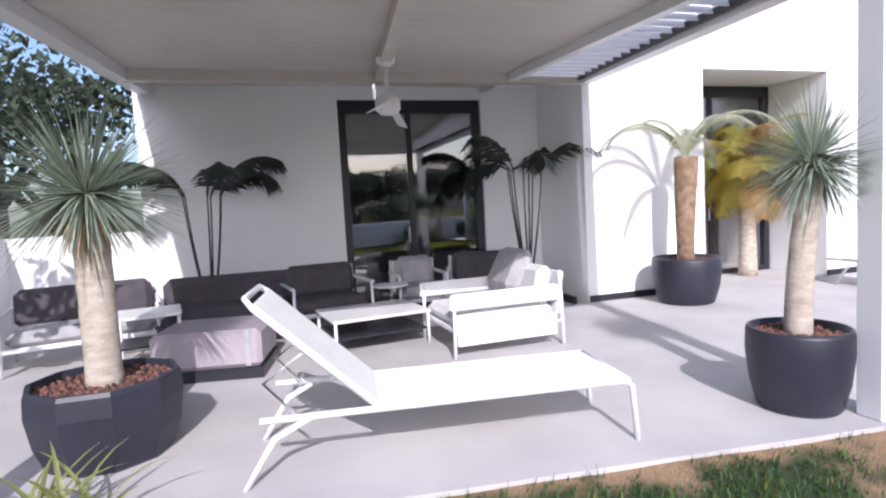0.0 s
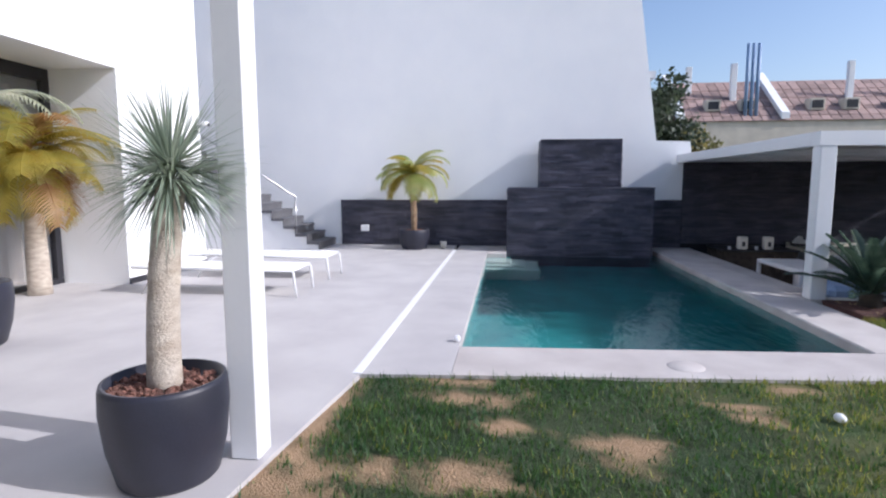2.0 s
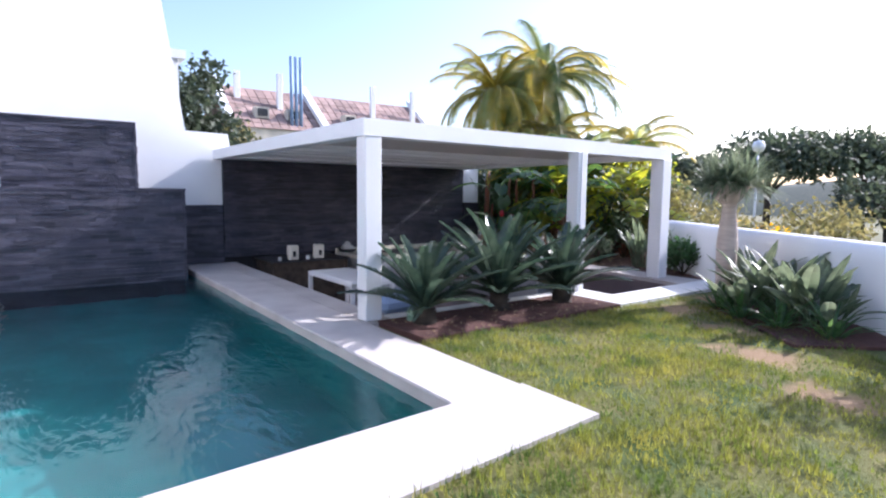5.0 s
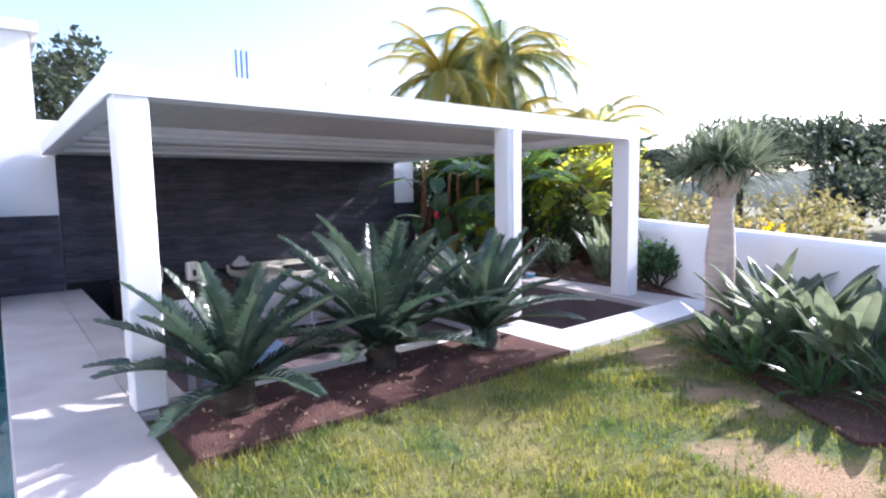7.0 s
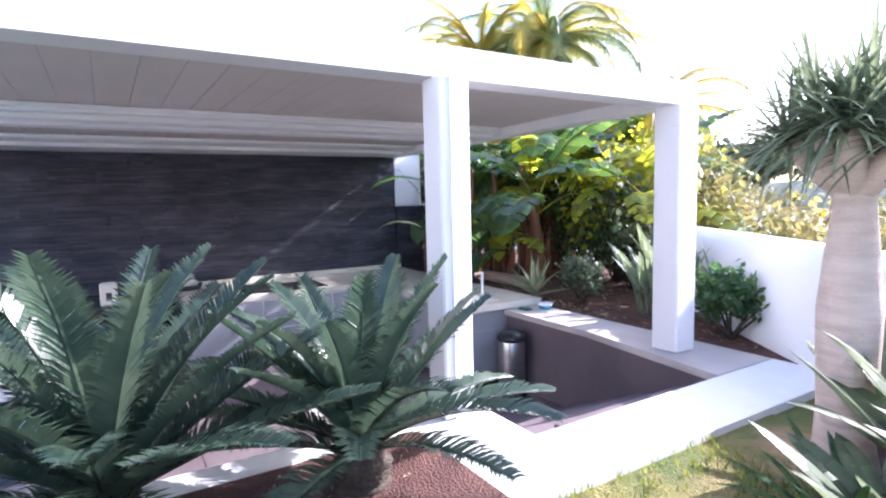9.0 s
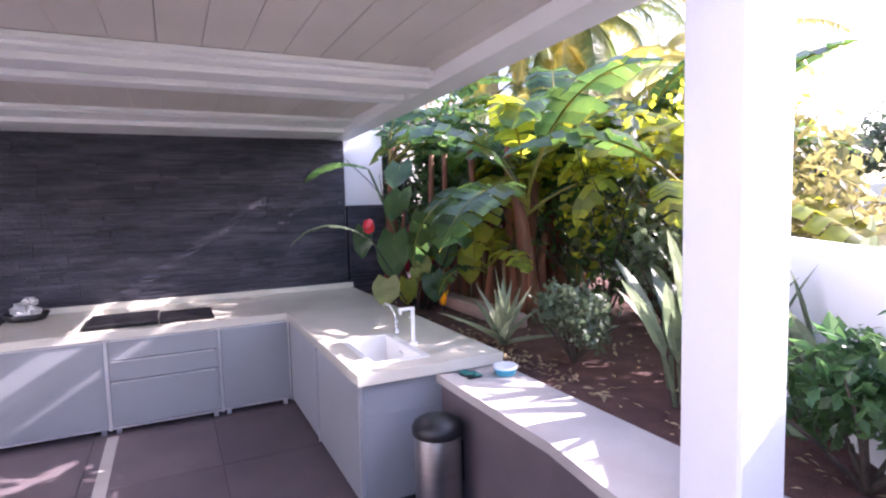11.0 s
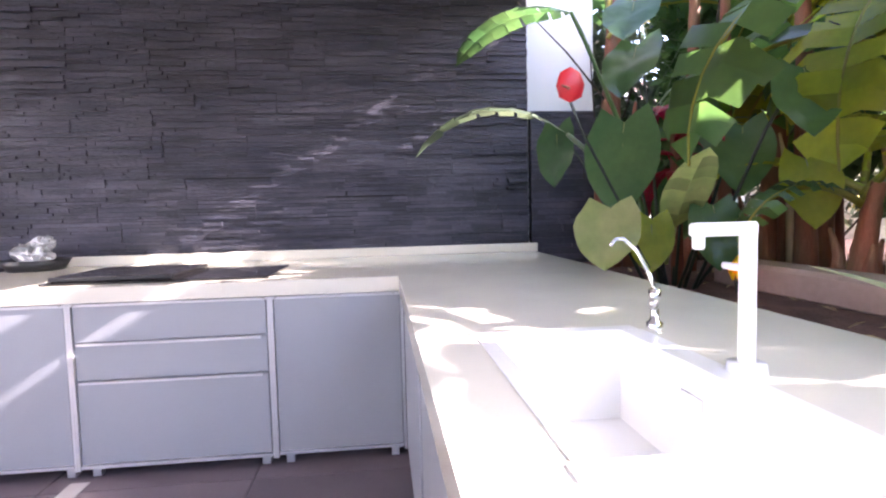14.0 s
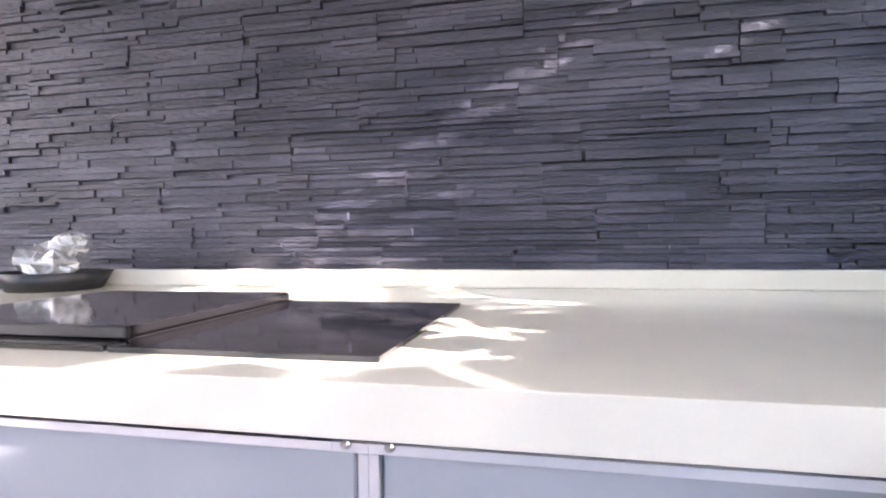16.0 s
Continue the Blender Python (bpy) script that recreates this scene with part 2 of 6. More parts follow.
wz.inputs["Scale"].default_value, wz.inputs["Detail"].default_value = 4.5, 3
wb.inputs["Strength"].default_value, wb.inputs["Distance"].default_value = 0.25, 0.05
wt.node_tree.links.new(wc.outputs["Object"], wz.inputs[0])
wt.node_tree.links.new(wz.outputs[0], wb.inputs["Height"])
wt.node_tree.links.new(wb.outputs[0], wp.inputs["Normal"])
M["water"] = wt
wx = wt.node_tree.nodes.new("ShaderNodeMapping")
wx.inputs["Scale"].default_value = (1.0, 2.2, 1.0)
wt.node_tree.links.new(wc.outputs["Object"], wx.inputs[0])
wt.node_tree.links.new(wx.outputs[0], wz.inputs[0])


# ---- mesh tools ----
class B:
    """Collects the vertices and faces of one mesh."""

    def __init__(self):
        self.v, self.f, self.smooth = [], [], False

    def quad(self, *pts):
        n = len(self.v)
        self.v += [tuple(p) for p in pts]
        self.f.append(tuple(range(n, n + len(pts))))
        return self

    def box(self, c, s, bev=0.0, turn=None):
        hx, hy, hz = (k / 2 for k in s)
        bev = min(bev, hx * 0.9, hy * 0.9, hz * 0.9)
        n = len(self.v)
        pts, T = [], (turn or Matrix.Identity(3))
        C = Vector(c)
        if bev <= 0:
            for sx in (-1, 1):
                for sy in (-1, 1):
                    for sz in (-1, 1):
                        pts.append(Vector((sx * hx, sy * hy, sz * hz)))
            fs = [(0, 1, 3, 2), (4, 6, 7, 5), (0, 4, 5, 1), (2, 3, 7, 6), (0, 2, 6, 4), (1, 5, 7, 3)]
        else:
            ix = {}
            for sx in (-1, 1):
                for sy in (-1, 1):
                    for sz in (-1, 1):
                        for a in range(3):
                            ix[sx, sy, sz, a] = len(pts)
                            d = [hx - bev, hy - bev, hz - bev]
                            d[a] += bev
                            pts.append(Vector((sx * d[0], sy * d[1], sz * d[2])))
            fs = []
            for a in range(3):
                b, c2 = (a + 1) % 3, (a + 2) % 3
                for s1 in (-1, 1):
                    ring = []
                    for u, w in ((-1, -1), (1, -1), (1, 1), (-1, 1)):
                        k = [0, 0, 0]
                        k[a], k[b], k[c2] = s1, u, w
                        ring.append(ix[k[0], k[1], k[2], a])
                    fs.append(tuple(ring if s1 > 0 else ring[::-1]))
                    for s2 in (-1, 1):
                        e = []
                        for w in (-1, 1):
                            k = [0, 0, 0]
                            k[a], k[b], k[c2] = s1, s2, w
                            e.append((ix[k[0], k[1], k[2], a], ix[k[0], k[1], k[2], b]))
                        fs.append((e[0][0], e[1][0], e[1][1], e[0][1]))
            for sx in (-1, 1):
                for sy in (-1, 1):
                    for sz in (-1, 1):
                        fs.append(tuple(ix[sx, sy, sz, a] for a in range(3)))
        self.v += [tuple(C + T @ p) for p in pts]
        self.f += [tuple(n + i for i in f) for f in fs]
        return self

    def span(self, lo, hi, bev=0.0):
        return self.box([(a + b) / 2 for a, b in zip(lo, hi)], [b - a for a, b in zip(lo, hi)], bev)

    def lathe(self, profile, n=24, c=(0, 0, 0), squash=1.0):
        base = len(self.v)
        for r, z in profile:
            for i in range(n):
                a = 2 * math.pi * i / n
                self.v.append((c[0] + r * math.cos(a), c[1] + r * math.sin(a) * squash, c[2] + z))
        for j in range(len(profile) - 1):
            for i in range(n):
                k = (i + 1) % n
                self.f.append((base + j * n + i, base + j * n + k, base + (j + 1) * n + k, base + (j + 1) * n + i))
        self.smooth = True
        return self

    def disc(self, c, r, n=24):
        return self.quad(*[(c[0] + r * math.cos(2 * math.pi * i / n), c[1] + r * math.sin(2 * math.pi * i / n), c[2]) for i in range(n)])

    def tube(self, pts, radii, n=8, cap=True):
        pts = [Vector(p) for p in pts]
        if not isinstance(radii, (list, tuple)):
            radii = [radii] * len(pts)
        base = len(self.v)
        up = Vector((0.01, 0.02, 1))
        for i, p in enumerate(pts):
            t = (pts[min(i + 1, len(pts) - 1)] - pts[max(i - 1, 0)]).normalized()
            if abs(t.dot(up.normalized())) > 0.95:
                up = Vector((1, 0.02, 0.01))
            s = t.cross(up).normalized()
            w = s.cross(t).normalized()
            for k in range(n):
                a = 2 * math.pi * k / n
                self.v.append(tuple(p + (s * math.cos(a) + w * math.sin(a)) * radii[i]))
        for j in range(len(pts) - 1):
            for i in range(n):
                k = (i + 1) % n
                self.f.append((base + j * n + i, base + j * n + k, base + (j + 1) * n + k, base + (j + 1) * n + i))
        if cap:
            self.f.append(tuple(base + i for i in range(n))[::-1])
            self.f.append(tuple(base + (len(pts) - 1) * n + i for i in range(n)))
        self.smooth = True
        return self

    def ribbon(self, pts, widths, fold=0.15, up=(0, 0, 1)):
        """A leaf blade along points, folded along its midrib."""
        base, up = len(self.v), Vector(up)
        pts = [Vector(p) for p in pts]
        for i, p in enumerate(pts):
            t = pts[min(i + 1, len(pts) - 1)] - pts[max(i - 1, 0)]
            s = t.cross(up)
            s = s.normalized() if s.length > 1e-6 else Vector((1, 0, 0))
            w = s.cross(t).normalized()
            h = widths[i] / 2
            self.v += [tuple(p - s * h + w * h * fold), tuple(p), tuple(p + s * h + w * h * fold)]
        for j in range(len(pts) - 1):
            a = base + 3 * j
            self.f += [(a, a + 1, a + 4, a + 3), (a + 1, a + 2, a + 5, a + 4)]
        return self


def part(name, b, mat, parent=None, label="", smooth=None):
    me = bpy.data.meshes.new(name)
    me.from_pydata(b.v, [], b.f)
    me.materials.append(M[mat] if isinstance(mat, str) else mat)
    if (b.smooth if smooth is None else smooth):
        me.polygons.foreach_set("use_smooth", [True] * len(me.polygons))
    me.update()
    ob = new(name, me)
    if parent:
        ob.parent = parent
    return tagged(ob, label)


def thing(name, at, label, category, group="", kind="", rz=0.0):
    e = new(name)
    e.matrix_basis = pose(*at, 0, 0, rz)
    e.empty_display_size = 0.2
    return tagged(e, label, category, group, kind)


def structure(name, b, mat, label, category="wall"):
    return tagged(part(name, b, mat), label, category, kind="structure")


R = random.Random(7)

# ---- setting ----
WX = 15.23          # face of the long garden wall
PIT = -0.85         # sunken kitchen floor


def prism(b, poly, z0, z1):
    """Upright prism over a plan polygon, counter-clockwise."""
    n = len(b.v)
    k = len(poly)
    b.v += [(x, y, z0) for x, y in poly] + [(x, y, z1) for x, y in poly]
    b.f += [tuple(n + k + i for i in range(k)), tuple(n + i for i in range(k))[::-1]]
    b.f += [(n + i, n + (i + 1) % k, n + k + (i + 1) % k, n + k + i) for i in range(k)]
    return b


def upright(b, poly, x0, x1):
    """Prism over a polygon of (y, z), between two x."""
    n, k = len(b.v), len(poly)
    b.v += [(x0, y, z) for y, z in poly] + [(x1, y, z) for y, z in poly]
    b.f += [tuple(n + i for i in range(k))[::-1], tuple(n + k + i for i in range(k))]
    b.f += [(n + i, n + k + i, n + k + (i + 1) % k, n + (i + 1) % k) for i in range(k)]
    return b


structure("ground", B().quad((-1500, -1500, -1.75), (1500, -1500, -1.75), (1500, 1500, -1.75), (-1500, 1500, -1.75)), "earth", "wide dry green valley ground below the garden", "ground")
structure("pavement", prism(B(), [(-2.3, 2.3), (5.83, 1.45), (5.86, 1.522), (WX, 1.522), (WX, 12), (-2.3, 12)], -1.6, 0), "paving", "smooth pale grey paved terrace in front of the house", "pavement")
structure("drain_strip", B().span((5.86, 1.44, -0.3), (14.3, 1.52, 0.004)), "line", "narrow white drain strip set in the paving", "drain")
structure("pool_coping_side", prism(B(), [(5.905, 0.725), (WX, 0.725), (WX, 1.44), (5.85, 1.44)], -0.6, 0), "paving", "pale stone pool edge beside the terrace", "coping")
structure("pool_coping_front", prism(B(), [(6.2, -3.67), (6.9, -3.67), (6.875, -2.995), (6.69, 0.722), (5.905, 0.722)], -0.6, 0), "coping", "sunlit pale stone pool edge beside the lawn", "coping")
structure("pool_coping_far", B().span((6.89, -3.65, -0.6), (WX, -2.995, 0), 0.012), "coping", "pale stone pool edge by the pavilion", "coping")
structure("pool_coping_end", B().span((13.78, 0.3, -0.6), (WX, 0.725, 0), 0.012), "coping", "short pale ledge at the end of the pool", "coping")
pb = B()
pb.span((6.5, -3.2, -1.6), (15.2, 0.9, -1.45))
prism(pb, [(6.5, -3.2), (6.878, -2.985), (6.693, 0.73), (6.5, 0.9)], -1.45, -0.11)
pb.span((6.69, 0.72, -1.45), (15.2, 0.9, -0.11)).span((6.875, -3.2, -1.45), (15.2, -2.99, -0.11)).span((13.775, 0.2, -1.45), (13.95, 0.725, -0.11))
structure("pool_basin", pb, "pool", "dark turquoise mosaic swimming pool basin", "pool")
for i in range(3):
    structure("pool_step", B().span((13.1 - 0.32 * i, 0.2 - 0.28 * i, -1.45), (13.8, 0.72, -0.17 - 0.16 * i), 0.01), "coping", "submerged pale stone pool step in the corner", "step")
water = structure("water", B().quad((6.87, -3.0, -0.1), (14.09, -3.0, -0.1), (14.09, 0.73, -0.1), (6.68, 0.73, -0.1)), "water", "clear rippled turquoise pool water", "water")
water.visible_shadow = False

# lawn, beds
structure("lawn_soil", prism(B(), [(-9, -9), (3.6, -8), (8.4, -10.2), (8.4, -6.8), (9.3, -6.8), (9.3, -3.5), (6.4, -3.5), (6.2, 0.6), (5.87, 1.4), (-2.3, 2.28), (-9, 2.6)], -1.6, -0.045), "turf", "patchy green lawn with worn sandy spots", "lawn")
structure("planting_bed_front", prism(B(), [(8.3, -3.75), (8.29, -6.76), (9.2, -6.76), (9.2, -3.75)][::1], -0.5, 0.015), "soil", "dark red-brown bark mulch bed in front of the pavilion", "bed")
structure("planting_bed_side", prism(B(), [(8.45, -9.68), (8.2, -12.5), (18.5, -14), (18.5, -9.68)], -1.6, 0.0), "soil", "mulched planting bed with leaf litter behind the kitchen", "bed")
structure("planting_bed_corner", prism(B(), [(8.3, -9.3), (7.6, -7.7), (6.2, -6.55), (5.5, -7.4), (8.0, -9.9)], -0.5, 0.0), "soil", "mulched corner bed along the low wall", "bed")

# long white garden wall, dark stone strip, fountain
wall = upright(B(), [(-10.2, -1.6), (12, -1.6), (12, 7.6), (-2.42, 7.6), (-3.14, 2.5), (-3.9, 2.48), (-3.95, 2.14), (-10.2, 2.14)], WX + 0.06, WX + 0.36)
structure("wall_east", wall, "plaster", "tall smooth white rendered boundary wall", "wall")
structure("wall_base_strip", B().span((WX + 0.01, -2.9, -1.6), (WX + 0.058, 4.43, 1.1)), "mortar", "dark stone plinth along the white wall", "wall")
structure("wall_base_strip", B().span((WX + 0.01, -3.76, -1.6), (WX + 0.058, -2.9, 1.1)), "mortar", "dark stone plinth along the white wall", "wall")
structure("wall_base_strip", B().span((WX + 0.01, -10.19, -1.6), (WX + 0.058, -9.68, 1.15)), "mortar", "dark stone plinth below the white wall end", "wall")
structure("kitchen_wall", B().span((WX + 0.01, -9.66, -1.6), (WX + 0.058, -3.77, 2.03)), "mortar", "dark slate ledger stone wall behind the outdoor kitchen", "wall")
fb = B()
fb.span((14.12, -2.82, -1.45), (WX, 0.27, 1.39)).span((14.51, -2.19, 1.3), (WX, -0.46, 2.465))
structure("fountain_block", fb, "mortar", "stepped dark slate water wall rising from the pool", "fountain")


def strips(y0, y1, z0, z1, x, rng, hmin=0.025, hmax=0.05, lmin=0.14, lmax=0.5, face=-1):
    """Courses of split stone strips on a wall face: yields centre and size."""
    z = z0
    while z < z1 - 0.008:
        h = min(rng.uniform(hmin, hmax), z1 - z)
        y = y0 - rng.uniform(0, 0.2)
        while y < y1:
            l = rng.uniform(lmin, lmax)
            a, c = max(y, y0), min(y + l, y1)
            if c - a > 0.02:
                d = rng.uniform(0.01, 0.034)
                yield (x + face * d / 2, (a + c) / 2, z + h / 2), (d, c - a - 0.003, h - 0.003)
            y += l
        z += h


def stone_cover(name, faces, label):
    b = B()
    for f in faces:
        for c, s in strips(*f[:5], R, *f[5:]):
            b.box(c, s)
    return tagged(part(name, b, "slate"), label, "stone cladding", kind="stuff")


stone_cover("slate_cladding", [(-3.76, 4.43, 0, 1.12, WX + 0.012, 0.035, 0.06)], "dark blue-grey split slate strips on the low wall")
stone_cover("slate_cladding", [(-10.19, -9.68, -0.1, 1.16, WX + 0.012, 0.03, 0.055)], "dark split slate strips below the white wall end")
stone_cover("slate_cladding", [(-2.85, 0.3, -0.15, 1.41, 14.12, 0.04, 0.07), (-2.215, -0.44, 1.41, 2.485, 14.51, 0.04, 0.07)], "dark split slate strips on the water wall")
sd = B()
for (x0, x1, y, z0, z1) in ((14.08, WX, 0.27, -0.1, 1.4), (14.47, WX, -0.46, 1.4, 2.48)):
    z = z0
    while z < z1 - 0.01:
        h = min(R.uniform(0.04, 0.07), z1 - z)
        sd.box(((x0 + x1) / 2, y + 0.015, z + h / 2), (x1 - x0, R.uniform(0.02, 0.05), h - 0.003))
        sd.box(((x0 + x1) / 2, -2.82 - 0.015 if y > 0 else -2.19 - 0.015, z + h / 2), (x1 - x0, R.uniform(0.02, 0.05), h - 0.003))
        z += h
sd.box((14.64, -1.3, 1.41), (1.1, 3.14, 0.03)).box((14.84, -1.33, 2.48), (0.75, 1.76, 0.03))
tagged(part("slate_cladding", sd, "slate"), "dark split slate strips on the sides of the water wall", "stone cladding", kind="stuff")

# house: sunlit front with deep window, shaded terrace wall with sliding door
hb = B()
hb.span((5.08, 6.0, -0.5), (7.05, 6.4, 7.6)).span((9.4, 6.0, -0.5), (11.6, 6.4, 7.6)).span((7.05, 6.0, 3.2), (9.4, 6.4, 7.6))
structure("wall_front", hb, "plaster", "bright white rendered house wall with a deep window recess", "wall")
structure("wall_return", B().span((11.3, 6.4, -0.5), (11.6, 12, 7.6)), "plaster", "white rendered house wall beside the steps", "wall")
structure("recess_side", B().span((7.0, 6.4, 0.0), (7.05, 7.2, 3.2)).span((9.4, 6.4, 0.0), (9.45, 7.2, 3.2)).span((7.0, 6.4, 3.2), (9.45, 7.2, 3.25)), "plaster", "white reveal of the deep window recess", "wall")
structure("wall_recess_return", prism(B(), [(5.08, 6.0), (5.35, 6.4), (5.35, 7.3), (4.9, 7.3), (4.9, 7.0)], -0.5, 7.6), "plaster", "short shaded white wall at the terrace corner", "wall")
tb = B()
tb.span((-0.55, 7.0, -0.5), (1.93, 7.3, 3.3)).span((4.0, 7.0, -0.5), (4.9, 7.3, 3.3)).span((1.93, 7.0, 2.95), (4.0, 7.3, 3.3))
structure("wall_terrace", tb, "plaster", "white rendered wall behind the covered terrace", "wall")
structure("wall_upper", B().span((-0.55, 7.05, 3.3), (4.9, 7.4, 7.6)), "plaster", "upper white wall of the house", "wall")
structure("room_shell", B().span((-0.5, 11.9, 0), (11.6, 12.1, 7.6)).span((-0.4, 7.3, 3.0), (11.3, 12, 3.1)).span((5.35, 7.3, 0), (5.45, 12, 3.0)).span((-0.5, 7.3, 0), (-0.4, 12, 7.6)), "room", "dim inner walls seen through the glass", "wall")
structure("roof_slab", B().span((-0.6, 6.9, 7.5), (11.7, 12.2, 7.7)), "plaster", "flat white roof of the house", "roof")
structure("baseboard", B().span((4.84, 6.0, 0), (4.9, 7.0, 0.1)).span((5.1, 5.98, 0), (7.05, 6.0, 0.09)).span((9.4, 5.98, 0), (11.6, 6.0, 0.09)), "frame", "dark skirting along the house wall", "skirting")
structure("wall_west", B().span((-2.3, 2.3, -0.5), (-2.05, 7.3, 1.32)).span((-2.05, 7.05, -0.5), (-0.55, 7.3, 1.32)), "plaster", "low white garden wall beside the terrace", "wall")
# low curved garden wall towards the valley
pts = [(10.6, -11.0), (9.6, -10.35), (8.6, -9.68), (7.6, -9.02), (6.7, -8.42), (5.9, -7.88), (5.0, -7.3), (4.0, -6.8), (1.5, -6.2), (-4, -5.8), (-9, -5.6)]
gw = B()
prof = [(0.0, -1.2), (0.0, 0.72), (0.02, 0.82), (0.07, 0.885), (0.15, 0.91), (0.23, 0.885), (0.28, 0.82), (0.3, 0.72), (0.3, -1.2)]
for i, (x, y) in enumerate(pts):
    a, c = Vector(pts[max(i - 1, 0)]), Vector(pts[min(i + 1, len(pts) - 1)])
    t = (c - a).normalized()
    nrm = Vector((t.y, -t.x)) * -1
    gw.v += [(x + nrm.x * o, y + nrm.y * o, z) for o, z in prof]
k = len(prof)
for i in range(len(pts) - 1):
    gw.f += [(i * k + j, i * k + j + 1, (i + 1) * k + j + 1, (i + 1) * k + j) for j in range(k - 1)]
gw.f.append(tuple(range(k)))
gw.smooth = True
structure("wall_garden", gw, "plaster", "low white garden wall with a rounded top", "wall")

# sunken kitchen: floor, retaining walls, copings
structure("floor_kitchen", B().span((8.8, -9.7, PIT - 0.2), (WX, -3.9, PIT - 0.006)), "grout", "pale grout between the kitchen floor tiles", "floor")
structure("retaining_wall_front", B().span((9.2, -6.86, -1.2), (9.4, -3.95, -0.05)).span((8.35, -7.25, -1.2), (9.4, -6.87, -0.05)).span((8.35, -9.6, -1.2), (8.78, -7.25, -0.05)), "pit", "mauve-grey retaining wall of the sunken kitchen", "wall")
structure("retaining_wall_pool", B().span((9.2, -3.95, -1.2), (WX, -3.65, -0.05)), "pit", "mauve-grey retaining wall beside the pool", "wall")
structure("retaining_wall_side", prism(B(), [(8.8, -9.0), (8.8, -9.66), (11.62, -9.66), (11.62, -9.22), (10.3, -9.2)], -1.2, -0.05), "pit", "mauve-grey retaining wall below the stone ledge", "wall")
structure("coping_kitchen_front", prism(B(), [(8.29, -6.76), (8.31, -9.68), (8.82, -9.68), (8.8, -7.27), (9.43, -7.27), (9.43, -6.76)], -0.05, 0.01), "line", "white stone coping round the sunken kitchen", "coping")
structure("coping_kitchen_bed", B().span((9.18, -6.76, -0.05), (9.41, -3.95, 0.012)), "line", "white stone coping behind the cycads", "coping")
structure("coping_kitchen_pool", B().span((9.18, -3.96, -0.05), (WX, -3.65, 0.0)), "coping", "pale stone coping between pool and kitchen", "coping")
structure("ledge", prism(B(), [(8.83, -8.98), (8.83, -9.68), (11.64, -9.68), (11.64, -9.18), (10.3, -9.18)], -0.05, 0.01), "coping", "pale stone ledge beside the worktop", "ledge")
for i in range(4):
    structure("entry_step", B().span((8.8 + 0.38 * i, -9.22 if i else -9.1, -1.0), (8.8 + 0.38 * (i + 1), -7.75, -0.17 * (i + 1)), 0.008), "pit", "mauve-grey tiled step down to the kitchen", "step")

# pavilion
pav = thing("pavilion", (0, 0, 0), "white powder-coated aluminium pavilion with a louvred roof", "pavilion")
for (x, y) in ((9.33, -3.72), (9.33, -7.07), (9.45, -9.32)):
    z0 = 0.008
    hw = 0.12 if y == -9.32 else 0.1
    p = B().span((x - hw, y - hw, z0), (x + hw, y + hw, 1.99), 0.012)
    if y == -7.07:
        p.span((x - 0.115, y - 0.04, z0), (x - 0.1, y + 0.04, 1.99))
    part("post", p, "metal_white", pav)
part("front_beam", prism(B(), [(9.22, -3.6), (9.35, -9.44), (9.57, -9.44), (9.44, -3.6)], 1.985, 2.165), "metal_white", pav)
part("side_beam", B().span((9.44, -3.8, 1.985), (15.25, -3.6, 2.165), 0.01), "metal_white", pav)
part("side_beam", prism(B(), [(9.56, -9.22), (9.568, -9.44), (15.25, -9.72), (15.25, -9.5)], 1.985, 2.165), "metal_white", pav)
part("rear_beam", B().span((14.05, -9.5, 2.04), (15.24, -3.8, 2.16), 0.01).span((14.5, -9.52, 1.995), (15.24, -3.8, 2.05), 0.006), "metal_white", pav)
part("cross_beam", B().span((11.78, -9.36, 2.03), (12.65, -3.8, 2.14), 0.01), "metal_white", pav)
for x0 in (11.9, 12.35):
    part("gutter_rail", B().span((x0, -9.34, 1.985), (x0 + 0.2, -3.8, 2.03), 0.006), "metal_white", pav)
part("light_strip", B().span((11.7, -9.26, 2.05), (11.78, -3.82, 2.08)).span((13.97, -9.4, 2.05), (14.05, -3.82, 2.08)), "line", pav, "thin white light strip")
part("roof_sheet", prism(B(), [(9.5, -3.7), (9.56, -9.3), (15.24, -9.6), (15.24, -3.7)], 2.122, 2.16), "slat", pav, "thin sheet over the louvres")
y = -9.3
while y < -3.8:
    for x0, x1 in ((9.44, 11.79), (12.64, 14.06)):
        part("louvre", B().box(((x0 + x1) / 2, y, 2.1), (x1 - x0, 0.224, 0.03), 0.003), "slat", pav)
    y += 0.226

# terrace pergola
per = thing("pergola", (0, 0, 0), "white aluminium pergola with a louvred roof over the terrace", "pergola")


def pz(y):
    return 2.74 + (y - 1.75) * 0.05


def beam(b, a, c, w, h):
    a, c = Vector(a), Vector(c)
    t = (c - a).normalized()
    s = Vector((t.y, -t.x, 0)).normalized() * w / 2
    u = Vector((0, 0, h))
    n = len(b.v)
    for p in (a, c):
        b.v += [tuple(p - s), tuple(p + s), tuple(p + s + u), tuple(p - s + u)]
    b.f += [(n, n + 1, n + 2, n + 3)[::-1], (n + 4, n + 5, n + 6, n + 7), (n, n + 4, n + 5, n + 1)[::-1], (n + 1, n + 5, n + 6, n + 2)[::-1], (n + 2, n + 6, n + 7, n + 3)[::-1], (n + 3, n + 7, n + 4, n)[::-1]]
    return b


